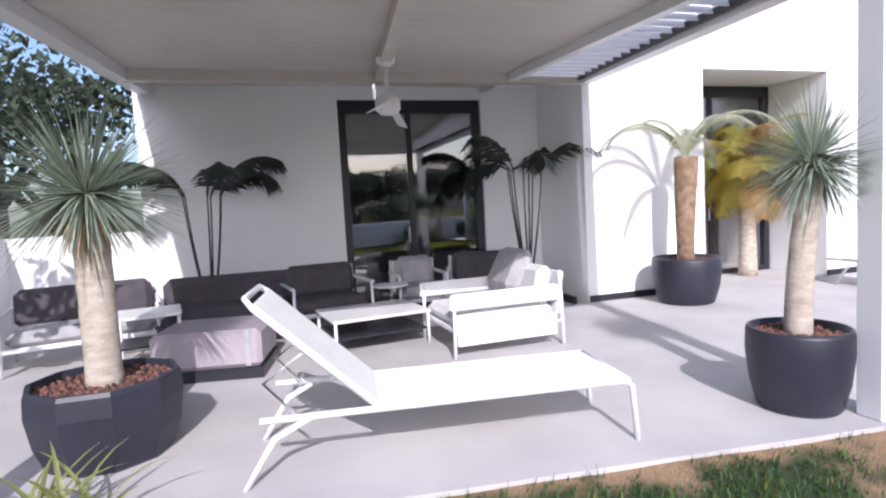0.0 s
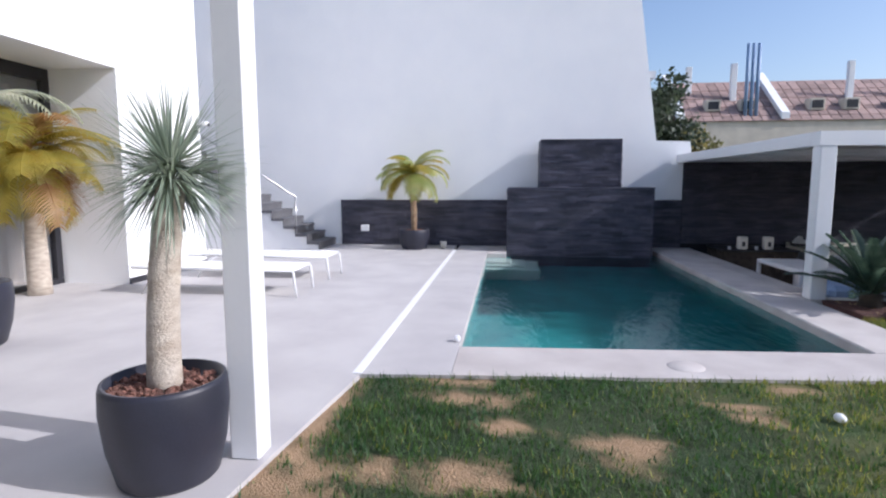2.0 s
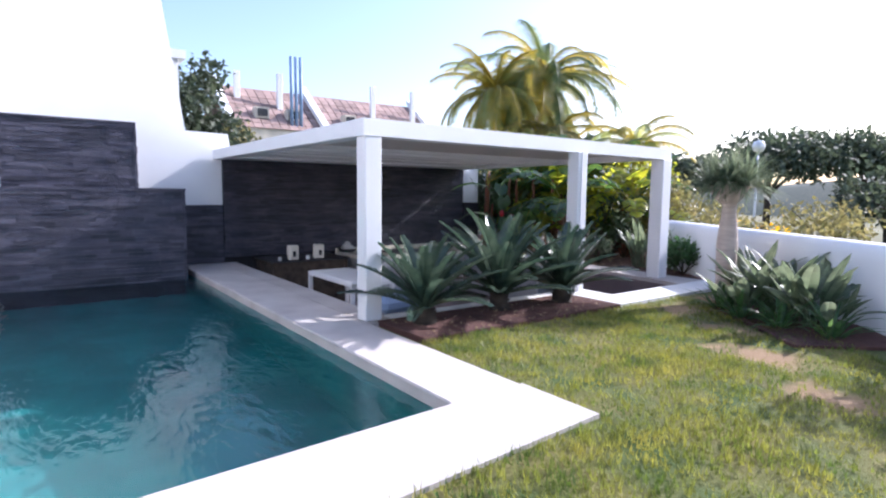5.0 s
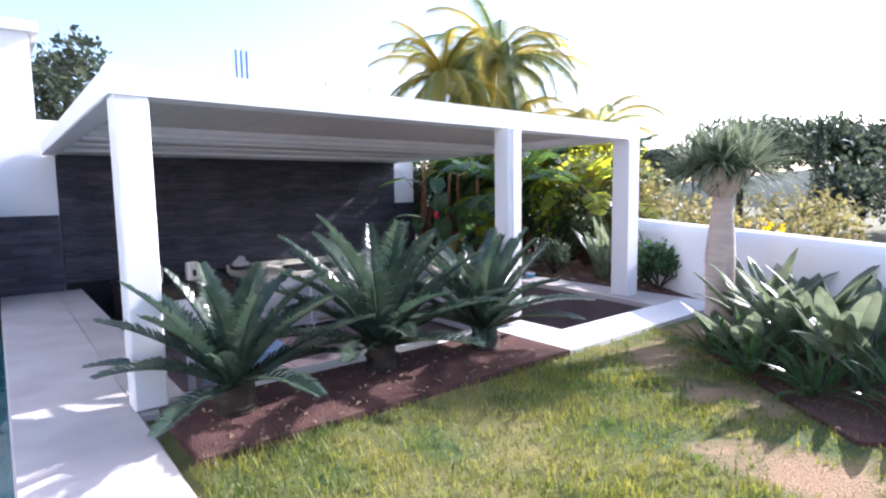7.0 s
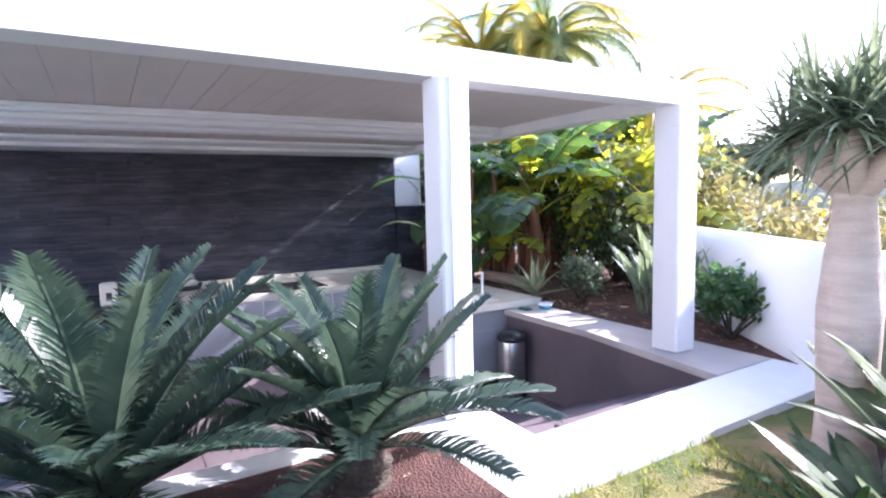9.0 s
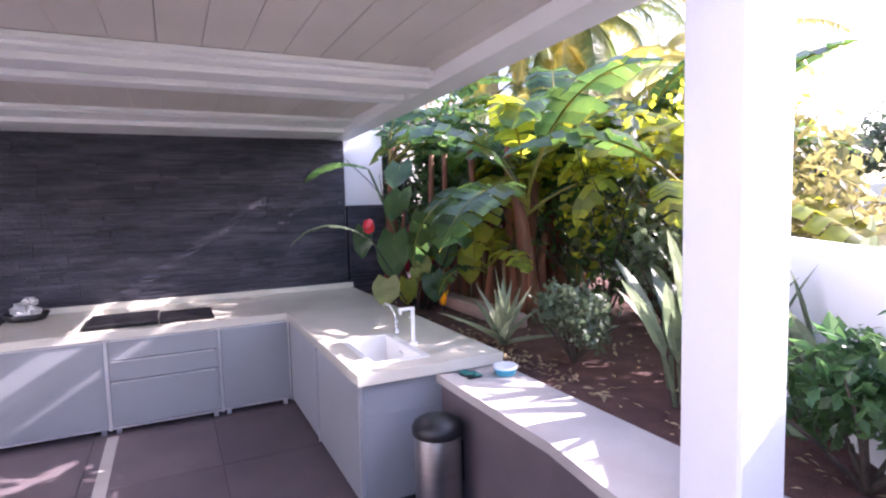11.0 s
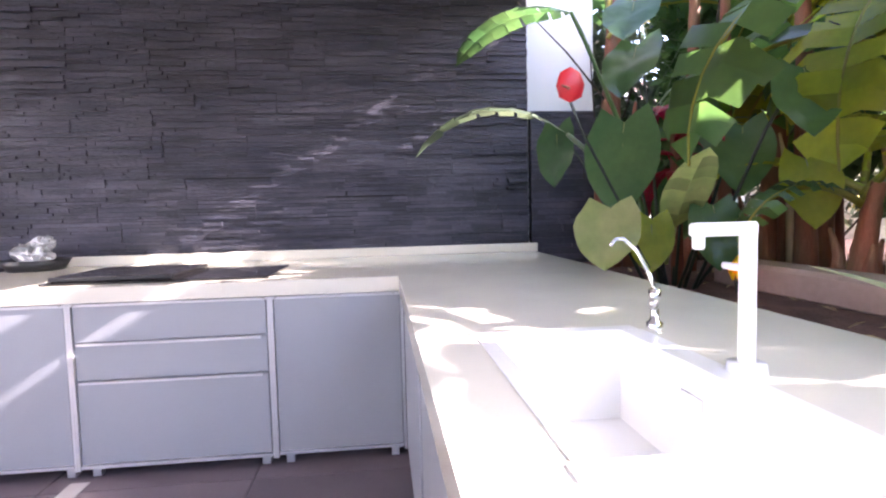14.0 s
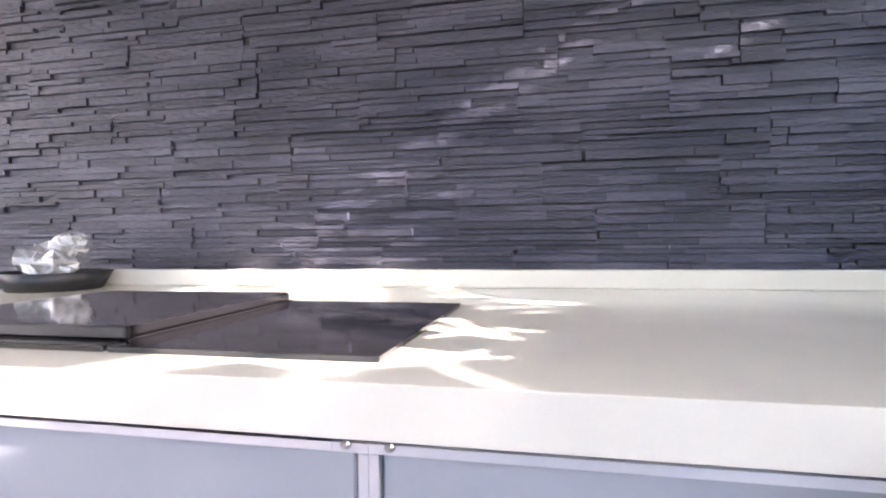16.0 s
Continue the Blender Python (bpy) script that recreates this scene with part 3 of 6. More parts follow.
part("post", B().span((4.41, 1.635, 0), (4.575, 1.8, 2.8), 0.01), "metal_white", per)
part("post", B().span((-0.75, 1.85, 0), (-0.58, 2.02, 2.8), 0.01), "metal_white", per)
rb = beam(B(), (4.51, 1.66, pz(1.7)), (5.12, 6.1, pz(6.1)), 0.16, 0.24)
part("side_beam", rb, "metal_white", per)
part("gutter_brush", beam(B(), (4.4, 1.8, pz(1.8) + 0.05), (5.0, 6.0, pz(6.0) + 0.05), 0.05, 0.06), "frame", per, "dark brush seal along the beam")
part("side_beam", beam(B(), (-0.67, 1.8, pz(1.8)), (-0.42, 6.98, pz(6.98)), 0.16, 0.24), "metal_white", per)
part("front_beam", beam(B(), (-0.75, 1.86, pz(1.8)), (4.5, 1.76, pz(1.7)), 0.16, 0.24), "metal_white", per)
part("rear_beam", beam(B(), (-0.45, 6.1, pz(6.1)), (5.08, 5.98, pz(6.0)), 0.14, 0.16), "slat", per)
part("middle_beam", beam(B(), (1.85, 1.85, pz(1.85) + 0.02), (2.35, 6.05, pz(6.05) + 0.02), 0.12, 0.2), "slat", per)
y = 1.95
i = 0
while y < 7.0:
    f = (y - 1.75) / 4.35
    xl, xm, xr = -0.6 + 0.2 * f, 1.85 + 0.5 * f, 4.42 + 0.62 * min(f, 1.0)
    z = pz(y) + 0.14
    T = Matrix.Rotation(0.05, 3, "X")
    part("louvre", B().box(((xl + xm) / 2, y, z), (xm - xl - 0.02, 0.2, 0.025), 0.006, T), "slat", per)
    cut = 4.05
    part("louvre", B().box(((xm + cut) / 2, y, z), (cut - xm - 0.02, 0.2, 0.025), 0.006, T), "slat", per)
    part("louvre", B().box(((cut + xr) / 2, y, z), (xr - cut - 0.06, 0.19, 0.02), 0.005, Matrix.Rotation(0.9 if y < 6 else 0.05, 3, "X")), "metal_white", per)
    y += 0.198
part("bay_beam", beam(B(), (4.05, 1.85, pz(1.85) + 0.03), (4.05, 7.0, pz(7.0) + 0.03), 0.1, 0.16), "metal_white", per)


# ---- outdoor kitchen ----
def door_front(parent, y0, y1, z0, z1, x):
    d = part("door", B().span((x - 0.02, y0 + 0.018, z0), (x, y1 - 0.018, z1), 0.003), "cabinet", parent)
    part("trim", B().span((x - 0.026, y0 + 0.0004, z0 - 0.03), (x - 0.002, y0 + 0.014, z1 - 0.014)), "alu", d, "pale aluminium edge trim")
    part("trim", B().span((x - 0.026, y1 - 0.014, z0 - 0.03), (x - 0.002, y1 - 0.0004, z1 - 0.014)), "alu", d, "pale aluminium edge trim")
    part("trim", B().span((x - 0.026, y0 + 0.0004, z1 - 0.013), (x - 0.002, y1 - 0.0004, z1)), "alu", d, "pale aluminium edge trim")
    part("trim", B().span((x - 0.024, y0 + 0.018, z0 - 0.016), (x - 0.002, y1 - 0.018, z0 - 0.002)), "alu", d, "pale aluminium edge trim")
    return d


FX = 13.89
for k, (y0, y1) in enumerate(((-8.63, -7.97), (-7.97, -7.03), (-7.03, -6.12))):
    kinds = ("grey outdoor kitchen cabinet with one door", "grey outdoor kitchen cabinet with three drawers", "grey outdoor kitchen cabinet with one wide door")
    cab = thing("kitchen_cabinet", (0, 0, 0), kinds[k] + " and aluminium trim", "cabinet", "cabinets along the slate wall")
    part("body", B().span((FX + 0.003, y0 + 0.002, PIT + 0.06), (15.16, y1 - 0.002, 0.025)), "cabinet", cab)
    for yy in (y0 + 0.06, y1 - 0.06):
        part("foot", B().span((FX + 0.03, yy - 0.02, PIT), (FX + 0.07, yy + 0.02, PIT + 0.06)), "alu", cab)
    if k == 1:
        for z0, z1 in ((-0.77, -0.36), (-0.352, -0.172), (-0.164, 0.02)):
            d = part("drawer", B().span((FX - 0.02, y0 + 0.02, z0), (FX, y1 - 0.02, z1), 0.003), "cabinet", cab)
            part("grip", B().span((FX - 0.028, y0 + 0.05, z1 - 0.012), (FX - 0.018, y1 - 0.03, z1)), "alu", d, "pale aluminium grip rail")
        for q in (B().span((FX - 0.026, y0 + 0.0004, -0.8), (FX - 0.002, y0 + 0.014, 0.006)), B().span((FX - 0.026, y1 - 0.014, -0.8), (FX - 0.002, y1 - 0.0004, 0.006)), B().span((FX - 0.0265, y0 + 0.0004, 0.007), (FX - 0.002, y1 - 0.0004, 0.02)), B().span((FX - 0.026, y0 + 0.018, -0.79), (FX - 0.002, y1 - 0.018, -0.775))):
            part("trim", q, "alu", cab, "pale aluminium edge trim")
    else:
        door_front(cab, y0, y1, -0.77, 0.02, FX)
for k, (x0, x1) in enumerate(((11.56, 12.72), (12.72, 13.86))):
    cab = thing("kitchen_cabinet", (0, 0, 0), "grey peninsula cabinet with one door below the worktop", "cabinet", "cabinets below the peninsula")
    part("body", B().span((x0 + 0.002, -9.6, PIT + 0.05), (x1 - 0.002, -8.655, -0.2 if k == 0 else 0.025)), "cabinet", cab)
    if k == 0:
        for q in (B().span((x0 + 0.002, -8.7, -0.198), (x1 - 0.002, -8.656, 0.025)), B().span((x0 + 0.002, -9.6, -0.198), (x0 + 0.03, -8.7, 0.025)), B().span((x0 + 0.03, -9.6, -0.198), (x1 - 0.002, -9.57, 0.025))):
            part("panel", q, "cabinet", cab)
    part("foot", B().span((x0 + 0.04, -9.5, PIT), (x1 - 0.04, -8.75, PIT + 0.05)), "frame", cab)
    d = part("door", B().span((x0 + 0.012, -8.655, -0.78), (x1 - 0.012, -8.632, 0.02), 0.003), "cabinet", cab)
    part("trim", B().span((x0, -8.655, -0.8), (x0 + 0.012, -8.628, 0.03)), "alu", d, "pale aluminium edge trim")
# worktop: one L-shaped slab with a sink cut-out
SX0, SX1, SY0, SY1 = 11.72, 12.43, -9.14, -8.8
wk = thing("worktop", (0, 0, 0), "cream polished stone worktop in an L shape", "worktop")
part("top", B().span((13.86, -9.7, 0.025), (15.22, -6.1, 0.1), 0.001), "counter", wk)
e = 0.006
for q in (B().span((11.5, SY1 + e, 0.025), (13.8595, -8.61, 0.1)), B().span((11.5, -9.68, 0.025), (13.8595, SY0 - e, 0.1)), B().span((11.5, SY0 - e, 0.025), (SX0 - e, SY1 + e, 0.1)), B().span((SX1 + e, SY0 - e, 0.025), (13.8595, SY1 + e, 0.1))):
    part("top", q, "counter", wk)
part("upstand", B().span((15.17, -9.71, 0.1), (15.222, -6.1, 0.165), 0.004), "counter", wk, "low cream upstand against the slate")
for yy in (-6.2, -7.0, -7.06, -7.94, -8.0, -8.58):
    part("screw", B().box((13.862, yy, 0.018), (0.012, 0.014, 0.012), 0.004), "steel", wk)
sk = thing("sink", (0, 0, 0), "white rectangular ceramic sink set in the worktop", "sink")
part("bottom", B().span((SX0 - 0.004, SY0 - 0.004, -0.16), (SX1 + 0.004, SY1 + 0.004, -0.13)), "ceramic", sk)
for q in (B().span((SX0 - 0.005, SY0, -0.14), (SX0, SY1, 0.1)), B().span((SX1, SY0, -0.14), (SX1 + 0.005, SY1, 0.1)), B().span((SX0, SY0 - 0.005, -0.14), (SX1, SY0, 0.1)), B().span((SX0, SY1, -0.14), (SX1, SY1 + 0.005, 0.1))):
    part("side", q, "ceramic", sk)
part("rim", B().span((SX0 - 0.05, SY0 - 0.05, 0.1), (SX0, SY1 + 0.05, 0.104), 0.001).span((SX1, SY0 - 0.05, 0.1), (SX1 + 0.05, SY1 + 0.05, 0.104), 0.001).span((SX0, SY0 - 0.06, 0.1), (SX1, SY0, 0.104), 0.001).span((SX0, SY1, 0.1), (SX1, SY1 + 0.04, 0.104), 0.001), "ceramic", sk)
part("overflow", B().span((12.05, SY0, 0.02), (12.13, SY0 + 0.004, 0.045), 0.001), "chrome", sk, "small chrome overflow slot")
part("drain", B().lathe([(0, 0.004), (0.04, 0.004), (0.045, 0)], 16, (12.05, -8.95, -0.13)), "chrome", sk)
tap = thing("tap", (12.04, -9.22, 0.1), "tall square white kitchen tap", "tap")
part("base", B().lathe([(0.0, 0.02), (0.035, 0.02), (0.038, 0)], 16), "ceramic", tap)
part("column", B().box((0, 0, 0.15), (0.027, 0.027, 0.28), 0.005), "ceramic", tap)
part("spout", B().box((0, 0.05, 0.277), (0.026, 0.13, 0.026), 0.005), "ceramic", tap)
part("nozzle", B().box((0, 0.1, 0.255), (0.02, 0.02, 0.03), 0.004), "ceramic", tap)
part("lever", B().box((0.045, 0, 0.2), (0.06, 0.016, 0.014), 0.004), "ceramic", tap)
tp = thing("soap_tap", (12.46, -9.25, 0.1), "small chrome dispenser tap with a thin curved spout", "tap")
part("body", B().lathe([(0.022, 0), (0.022, 0.012), (0.012, 0.02), (0.011, 0.07), (0.016, 0.078), (0.016, 0.1), (0, 0.105)], 14), "chrome", tp)
part("spout", B().tube([(0, 0, 0.1), (0.03, 0.004, 0.15), (0.07, 0.016, 0.2), (0.1, 0.04, 0.232), (0.105, 0.062, 0.232), (0.1, 0.08, 0.215)], 0.006, 8), "chrome", tp)
part("knob", B().tube([(-0.016, 0.01, 0.06), (-0.035, 0.022, 0.075)], 0.012, 10), "steel", tp)
hb2 = thing("hob", (0, 0, 0), "black glass cooking hob with a lidded grill", "hob")
part("plate", B().span((13.97, -7.95, 0.1), (14.62, -7.47, 0.112), 0.002), "hob", hb2)
part("grill_plate", B().span((13.97, -7.46, 0.1), (14.64, -6.85, 0.112), 0.002), "hob", hb2)
part("lid", B().span((14.03, -7.46, 0.114), (14.62, -6.87, 0.135), 0.004), "hob", hb2, "smoked glass lid")
part("lid_edge", B().span((14.015, -7.465, 0.114), (14.03, -6.87, 0.136), 0.003), "black", hb2)
nb = thing("bundle", (14.98, -6.27, 0.1), "crumpled foil bundle in a black tray", "bundle")
part("tray", B().lathe([(0, 0.0), (0.16, 0.0), (0.2, 0.07), (0.19, 0.07), (0.15, 0.015)], 20), "black", nb)
for (cx, cy, cz, rr) in ((0.0, 0.03, 0.1, 0.11), (-0.06, -0.06, 0.08, 0.085), (0.05, -0.03, 0.17, 0.07)):
    fo = B()
    for j in range(11):
        th = math.pi * j / 10
        for i in range(16):
            d = Vector((math.sin(th) * math.cos(i * math.pi / 8), math.sin(th) * math.sin(i * math.pi / 8), math.cos(th)))
            k = rr * (0.85 + 0.55 * noise.noise(d * 2.6 + Vector((cx * 40, cy * 40, 0))) + 0.3 * noise.noise(d * 7 + Vector((cz * 30, 0, 0))))
            fo.v.append((cx + d.x * k, cy + d.y * k, cz + d.z * k * 0.8))
    fo.f = [(j * 16 + i, j * 16 + (i + 1) % 16, (j + 1) * 16 + (i + 1) % 16, (j + 1) * 16 + i) for j in range(10) for i in range(16)]
    part("foil", fo, "foil", nb, "crumpled silver foil", smooth=False)
bn = thing("bin", (11.22, -9.02, PIT), "steel pedal bin with a black domed lid", "bin")
part("body", B().lathe([(0.14, 0.03), (0.145, 0.04), (0.145, 0.6), (0.14, 0.61)], 28), "steel", bn)
part("base", B().lathe([(0, 0), (0.155, 0), (0.155, 0.035), (0.14, 0.04)], 28), "black", bn)
part("lid", B().lathe([(0.15, 0.6), (0.158, 0.61), (0.158, 0.65), (0.14, 0.68), (0.09, 0.705), (0, 0.715)], 28), "black", bn, "domed black lid")
part("pedal", B().box((-0.17, 0.02, 0.02), (0.07, 0.06, 0.015), 0.005), "black", bn)
part("handle", B().tube([(0.02, -0.155, 0.5), (0.02, -0.18, 0.5), (0.02, -0.18, 0.25), (0.02, -0.155, 0.25)], 0.01, 6), "black", bn)
bw = thing("bowl", (11.3, -9.57, 0.01), "turquoise and white plastic bowl on the ledge", "bowl")
part("body", B().lathe([(0, 0.004), (0.064, 0.004), (0.078, 0.045), (0.08, 0.047), (0.078, 0.049)], 24), "blue", bw)
part("rim", B().lathe([(0.078, 0.045), (0.086, 0.066), (0.08, 0.068), (0.071, 0.047), (0, 0.022)], 24), "ceramic", bw, "white upper rim")
ds = thing("cleaning_cloth", (11.4, -9.36, 0.01), "crumpled teal and black cleaning cloth on the ledge", "cloth")
for i, (x, y, w, d, z, k) in enumerate(((0.0, 0.0, 0.17, 0.11, 0.0, "black"), (0.03, 0.02, 0.11, 0.07, 0.012, "teal"), (-0.035, -0.015, 0.09, 0.06, 0.012, "teal"))):
    b = B()
    for iy in range(9):
        for ix in range(9):
            u, v = ix / 8 - 0.5, iy / 8 - 0.5
            b.v.append((x + u * w, y + v * d + 0.008 * math.sin(u * 9 + i), z + 0.004 + (0.25 - u * u) * (0.25 - v * v) * 0.25 + (0.25 - max(u * u, v * v)) * 0.03 * math.sin(u * 16 + v * 11 + i * 2)))
    b.f = [(r * 9 + c, r * 9 + c + 1, r * 9 + c + 10, r * 9 + c + 9) for r in range(8) for c in range(8)]
    part("fold", b, k, ds, "teal fold" if k == "teal" else "", smooth=True)
lc = thing("low_cabinet", (14.55, -5.2, PIT), "dark brown low cabinet beside the slate wall", "cabinet")
part("body", B().span((-0.35, -0.7, 0), (0.6, 0.85, 0.9), 0.01), "bark_dark", lc)
part("top", B().span((-0.37, -0.72, 0.9), (0.62, 0.87, 0.93), 0.005), "frame", lc)
for yy in (-4.8, -5.33):
    jr = thing("lantern", (14.35, yy, 0.082), "pale ivory ceramic lantern with a small opening", "lantern", "lanterns on the low cabinet")
    part("body", B().box((0, 0, 0.14), (0.17, 0.19, 0.28), 0.025), "ivory", jr)
    part("opening", B().box((-0.086, 0, 0.12), (0.004, 0.06, 0.1), 0.001), "black", jr)
for yy in (-4.52, -5.08):
    cd = thing("candle_cup", (14.3, yy, 0.082), "small white candle cup", "candle", "candle cups on the low cabinet")
    part("cup", B().lathe([(0, 0), (0.035, 0), (0.04, 0.07), (0.034, 0.07), (0, 0.05)], 14), "ceramic", cd)
bt = thing("slatted_table", (11.85, -4.75, PIT), "tall white metal table with a pale slatted top", "table")
for sx in (-0.75, 0.75):
    for sy in (-0.33, 0.33):
        part("leg", B().box((sx, sy, 0.47), (0.06, 0.06, 0.94), 0.008), "metal_white", bt)
part("frame", B().box((0, 0.33, 0.92), (1.56, 0.06, 0.06), 0.006).box((0, -0.33, 0.92), (1.56, 0.06, 0.06), 0.006).box((0.75, 0, 0.92), (0.06, 0.66, 0.06), 0.006).box((-0.75, 0, 0.92), (0.06, 0.66, 0.06), 0.006), "metal_white", bt)
for i in range(8):
    part("slat", B().box((-0.62 + i * 0.178, 0, 0.955), (0.16, 0.68, 0.02), 0.004), "metal_white", bt)
pl = thing("cushion_pile", (10.55, -4.75, PIT), "stack of grey cushions with a blue one on top", "cushion")
for i, (w, k) in enumerate(((0.0, "cushion"), (0.04, "cushion"), (-0.03, "cushion"), (0.02, "shutter"))):
    part("cushion", B().box((w, 0, 0.11 + 0.215 * i), (0.76 - 0.02 * i, 0.66, 0.22), 0.07), k, pl)


# ---- terrace doors and windows ----
def sliding_door(name, x0, x1, z1, y, label, blind=True):
    d = thing(name, (0, 0, 0), label, "door", kind="structure")
    f = 0.11
    part("frame", B().span((x0, y, 0), (x0 + f, y + 0.12, z1), 0.004).span((x1 - f, y, 0), (x1, y + 0.12, z1), 0.004).span((x0 + f, y, z1 - 0.18), (x1 - f, y + 0.12, z1), 0.004).span((x0 + f, y, 0), (x1 - f, y + 0.12, 0.08), 0.004), "frame", d)
    xm = (x0 + x1) / 2 - 0.04
    part("mullion", B().span((xm - 0.04, y + 0.02, 0.08), (xm + 0.04, y + 0.1, z1 - 0.18), 0.004), "frame", d)
    for a, c in ((x0 + f, xm - 0.04), (xm + 0.04, x1 - f)):
        g = part("pane", B().span((a, y + 0.05, 0.08), (c, y + 0.062, z1 - 0.18)), "glass", d)
        g.visible_shadow = False
    part("handle", B().box((xm - 0.07, y + 0.01, 1.05), (0.02, 0.03, 0.22), 0.005), "alu", d)
    return d


sliding_door("door_1", 1.93, 4.0, 2.95, 7.06, "anthracite framed glass sliding door reflecting the garden")
sliding_door("door_2", 7.05, 9.4, 3.2, 7.08, "anthracite framed glass door inside the deep recess")
cu = thing("curtain", (8.0, 7.5, 0), "sand-coloured curtain behind the glass door", "curtain")
b = B()
for i in range(40):
    xa, xb = -0.6 + i * 0.045, -0.6 + (i + 1) * 0.045
    ya, yb = 0.05 * math.sin(i * 1.3), 0.05 * math.sin((i + 1) * 1.3)
    b.quad((xa, ya, 0.02), (xb, yb, 0.02), (xb, yb, 2.95), (xa, ya, 2.95))
part("drape", b, "curtain", cu, smooth=True)

# stairs along the tall wall
st = thing("staircase", (0, 0, 0), "white rendered outdoor staircase with grey stone treads", "staircase", kind="structure")
for i in range(22):
    y, z = 4.62 + 0.28 * i, 0.18 * (i + 1)
    part("step", B().span((14.05, y, 0.0), (WX + 0.05, y + 0.28, z - 0.06)), "plaster", st)
    part("riser", B().span((14.0, y - 0.012, z - 0.18), (WX + 0.05, y, z - 0.06)), "tread", st, "grey stone riser")
    part("tread", B().span((14.0, y - 0.03, z - 0.06), (WX + 0.05, y + 0.28, z), 0.006), "tread", st, "grey stone tread")
part("handrail", B().tube([(14.08, 5.2, 0.95), (14.08, 5.15, 1.2), (14.08, 11.0, 4.95)], 0.02, 8).tube([(14.08, 5.17, 0.2), (14.08, 5.17, 1.2)], 0.018, 8), "steel", st)

# ---- terrace furniture ----
def lounger(at, rz, back, label, group):
    """Sun lounger along its own x, feet at +x; back: degrees by which the backrest is raised."""
    t = thing("sun_lounger", at, label, "sun lounger", group, rz=rz)
    w, z, n = 0.66, 0.36, -0.45
    for sy in (-w / 2, w / 2):
        part("side_rail", B().tube([(n - 0.62, sy, z), (1.0, sy, z)], 0.02, 8), "metal_white", t)
        part("leg", B().tube([(0.98, sy, z), (1.02, sy, z - 0.03), (1.05, sy, 0.0)], 0.018, 8), "metal_white", t)
        part("leg", B().tube([(n - 0.35, sy, z), (n - 0.55, sy, z - 0.1), (n - 0.72, sy, 0.0)], 0.018, 8), "metal_white", t)
    part("crossbar", B().tube([(1.0, -w / 2, z), (1.0, w / 2, z)], 0.02, 8), "metal_white", t)
    b = B()
    for i in range(12):
        x0, x1 = n + i * 0.121, n + (i + 1) * 0.121
        s0, s1 = -0.02 * math.sin(math.pi * i / 12), -0.02 * math.sin(math.pi * (i + 1) / 12)
        b.quad((x0, -w / 2, z + 0.015 + s0), (x1, -w / 2, z + 0.015 + s1), (x1, w / 2, z + 0.015 + s1), (x0, w / 2, z + 0.015 + s0))
        b.quad((x0, w / 2, z + s0), (x1, w / 2, z + s1), (x1, -w / 2, z + s1), (x0, -w / 2, z + s0))
    part("seat", b, "textile", t, smooth=True)
    c, s = math.cos(radians(back)), math.sin(radians(back))
    L = 0.86
    T = Matrix.Rotation(radians(back), 3, "Y")
    bk = part("backrest", B().box((n - L / 2 * c, 0, z + L / 2 * s + 0.015), (L, w - 0.05, 0.018), 0.006, T), "textile", t)
    part("back_frame", B().tube([(n, -w / 2 + 0.02, z), (n - L * c, -w / 2 + 0.02, z + L * s), (n - (L + 0.06) * c, -w / 2 + 0.08, z + (L + 0.06) * s), (n - (L + 0.06) * c, w / 2 - 0.08, z + (L + 0.06) * s), (n - L * c, w / 2 - 0.02, z + L * s), (n, w / 2 - 0.02, z)], 0.018, 8), "metal_white", bk)
    if back > 5:
        for sy in (-w / 2 + 0.06, w / 2 - 0.06):
            part("prop", B().tube([(n - 0.5 * c, sy, z + 0.5 * s), (n - 0.6, sy, z + 0.18), (n - 0.45, sy, z)], 0.012, 6), "metal_white", bk)
    return t


lounger((1.98, 2.47, 0), -7, 44, "white mesh sun lounger with its backrest raised", "sun loungers")
lounger((9.05, 4.15, 0), -90, 0, "white mesh sun lounger lying flat in the sun", "sun loungers")
lounger((10.45, 4.15, 0), -90, 0, "white mesh sun lounger lying flat in the sun", "sun loungers")


def cushion(b, c, s, T=None):
    return b.box(c, s, min(s) * 0.38, T)


def armchair(at, rz, label, pad="seatpad", back="cushion", w=0.95, d=0.85, extra=False):
    t = thing("armchair", at, label, "armchair", "lounge chairs on the terrace", rz=rz)
    for sx in (-w / 2, w / 2):
        for sy in (-d / 2, d / 2):
            part("leg", B().tube([(sx, sy, 0), (sx * 0.97, sy * 0.97, 0.58 if sy < 0 else 0.74)], 0.018, 8), "metal_white", t)
        if extra:
            part("arm_panel", B().box((sx, -0.04, 0.53), (0.04, d - 0.02, 0.16), 0.018), "metal_white", t)
            part("side_panel", B().box((sx, -0.02, 0.22), (0.03, d - 0.1, 0.22), 0.012), "metal_white", t)
        else:
            part("armrest", B().box((sx, 0, 0.58), (0.05, d + 0.04, 0.035), 0.012), "metal_white", t)
        part("side_frame", B().tube([(sx, -d / 2, 0.24), (sx, d / 2, 0.24)], 0.016, 6), "metal_white", t)
    part("front_rail", B().box((0, -d / 2 + 0.03, 0.25), (w, 0.035, 0.05), 0.01), "metal_white", t)
    part("back_panel", B().box((0, d / 2 - 0.02, 0.52), (w, 0.03, 0.42), 0.01, Matrix.Rotation(-0.16, 3, "X")), "metal_white", t)
    part("seat", cushion(B(), (0, -0.02, 0.34), (w - 0.08, d - 0.1, 0.16)), pad, t)
    part("backrest", cushion(B(), (0, d / 2 - 0.16, 0.58), (w - 0.1, 0.18, 0.42), Matrix.Rotation(-0.22, 3, "X")), back, t)
    return t


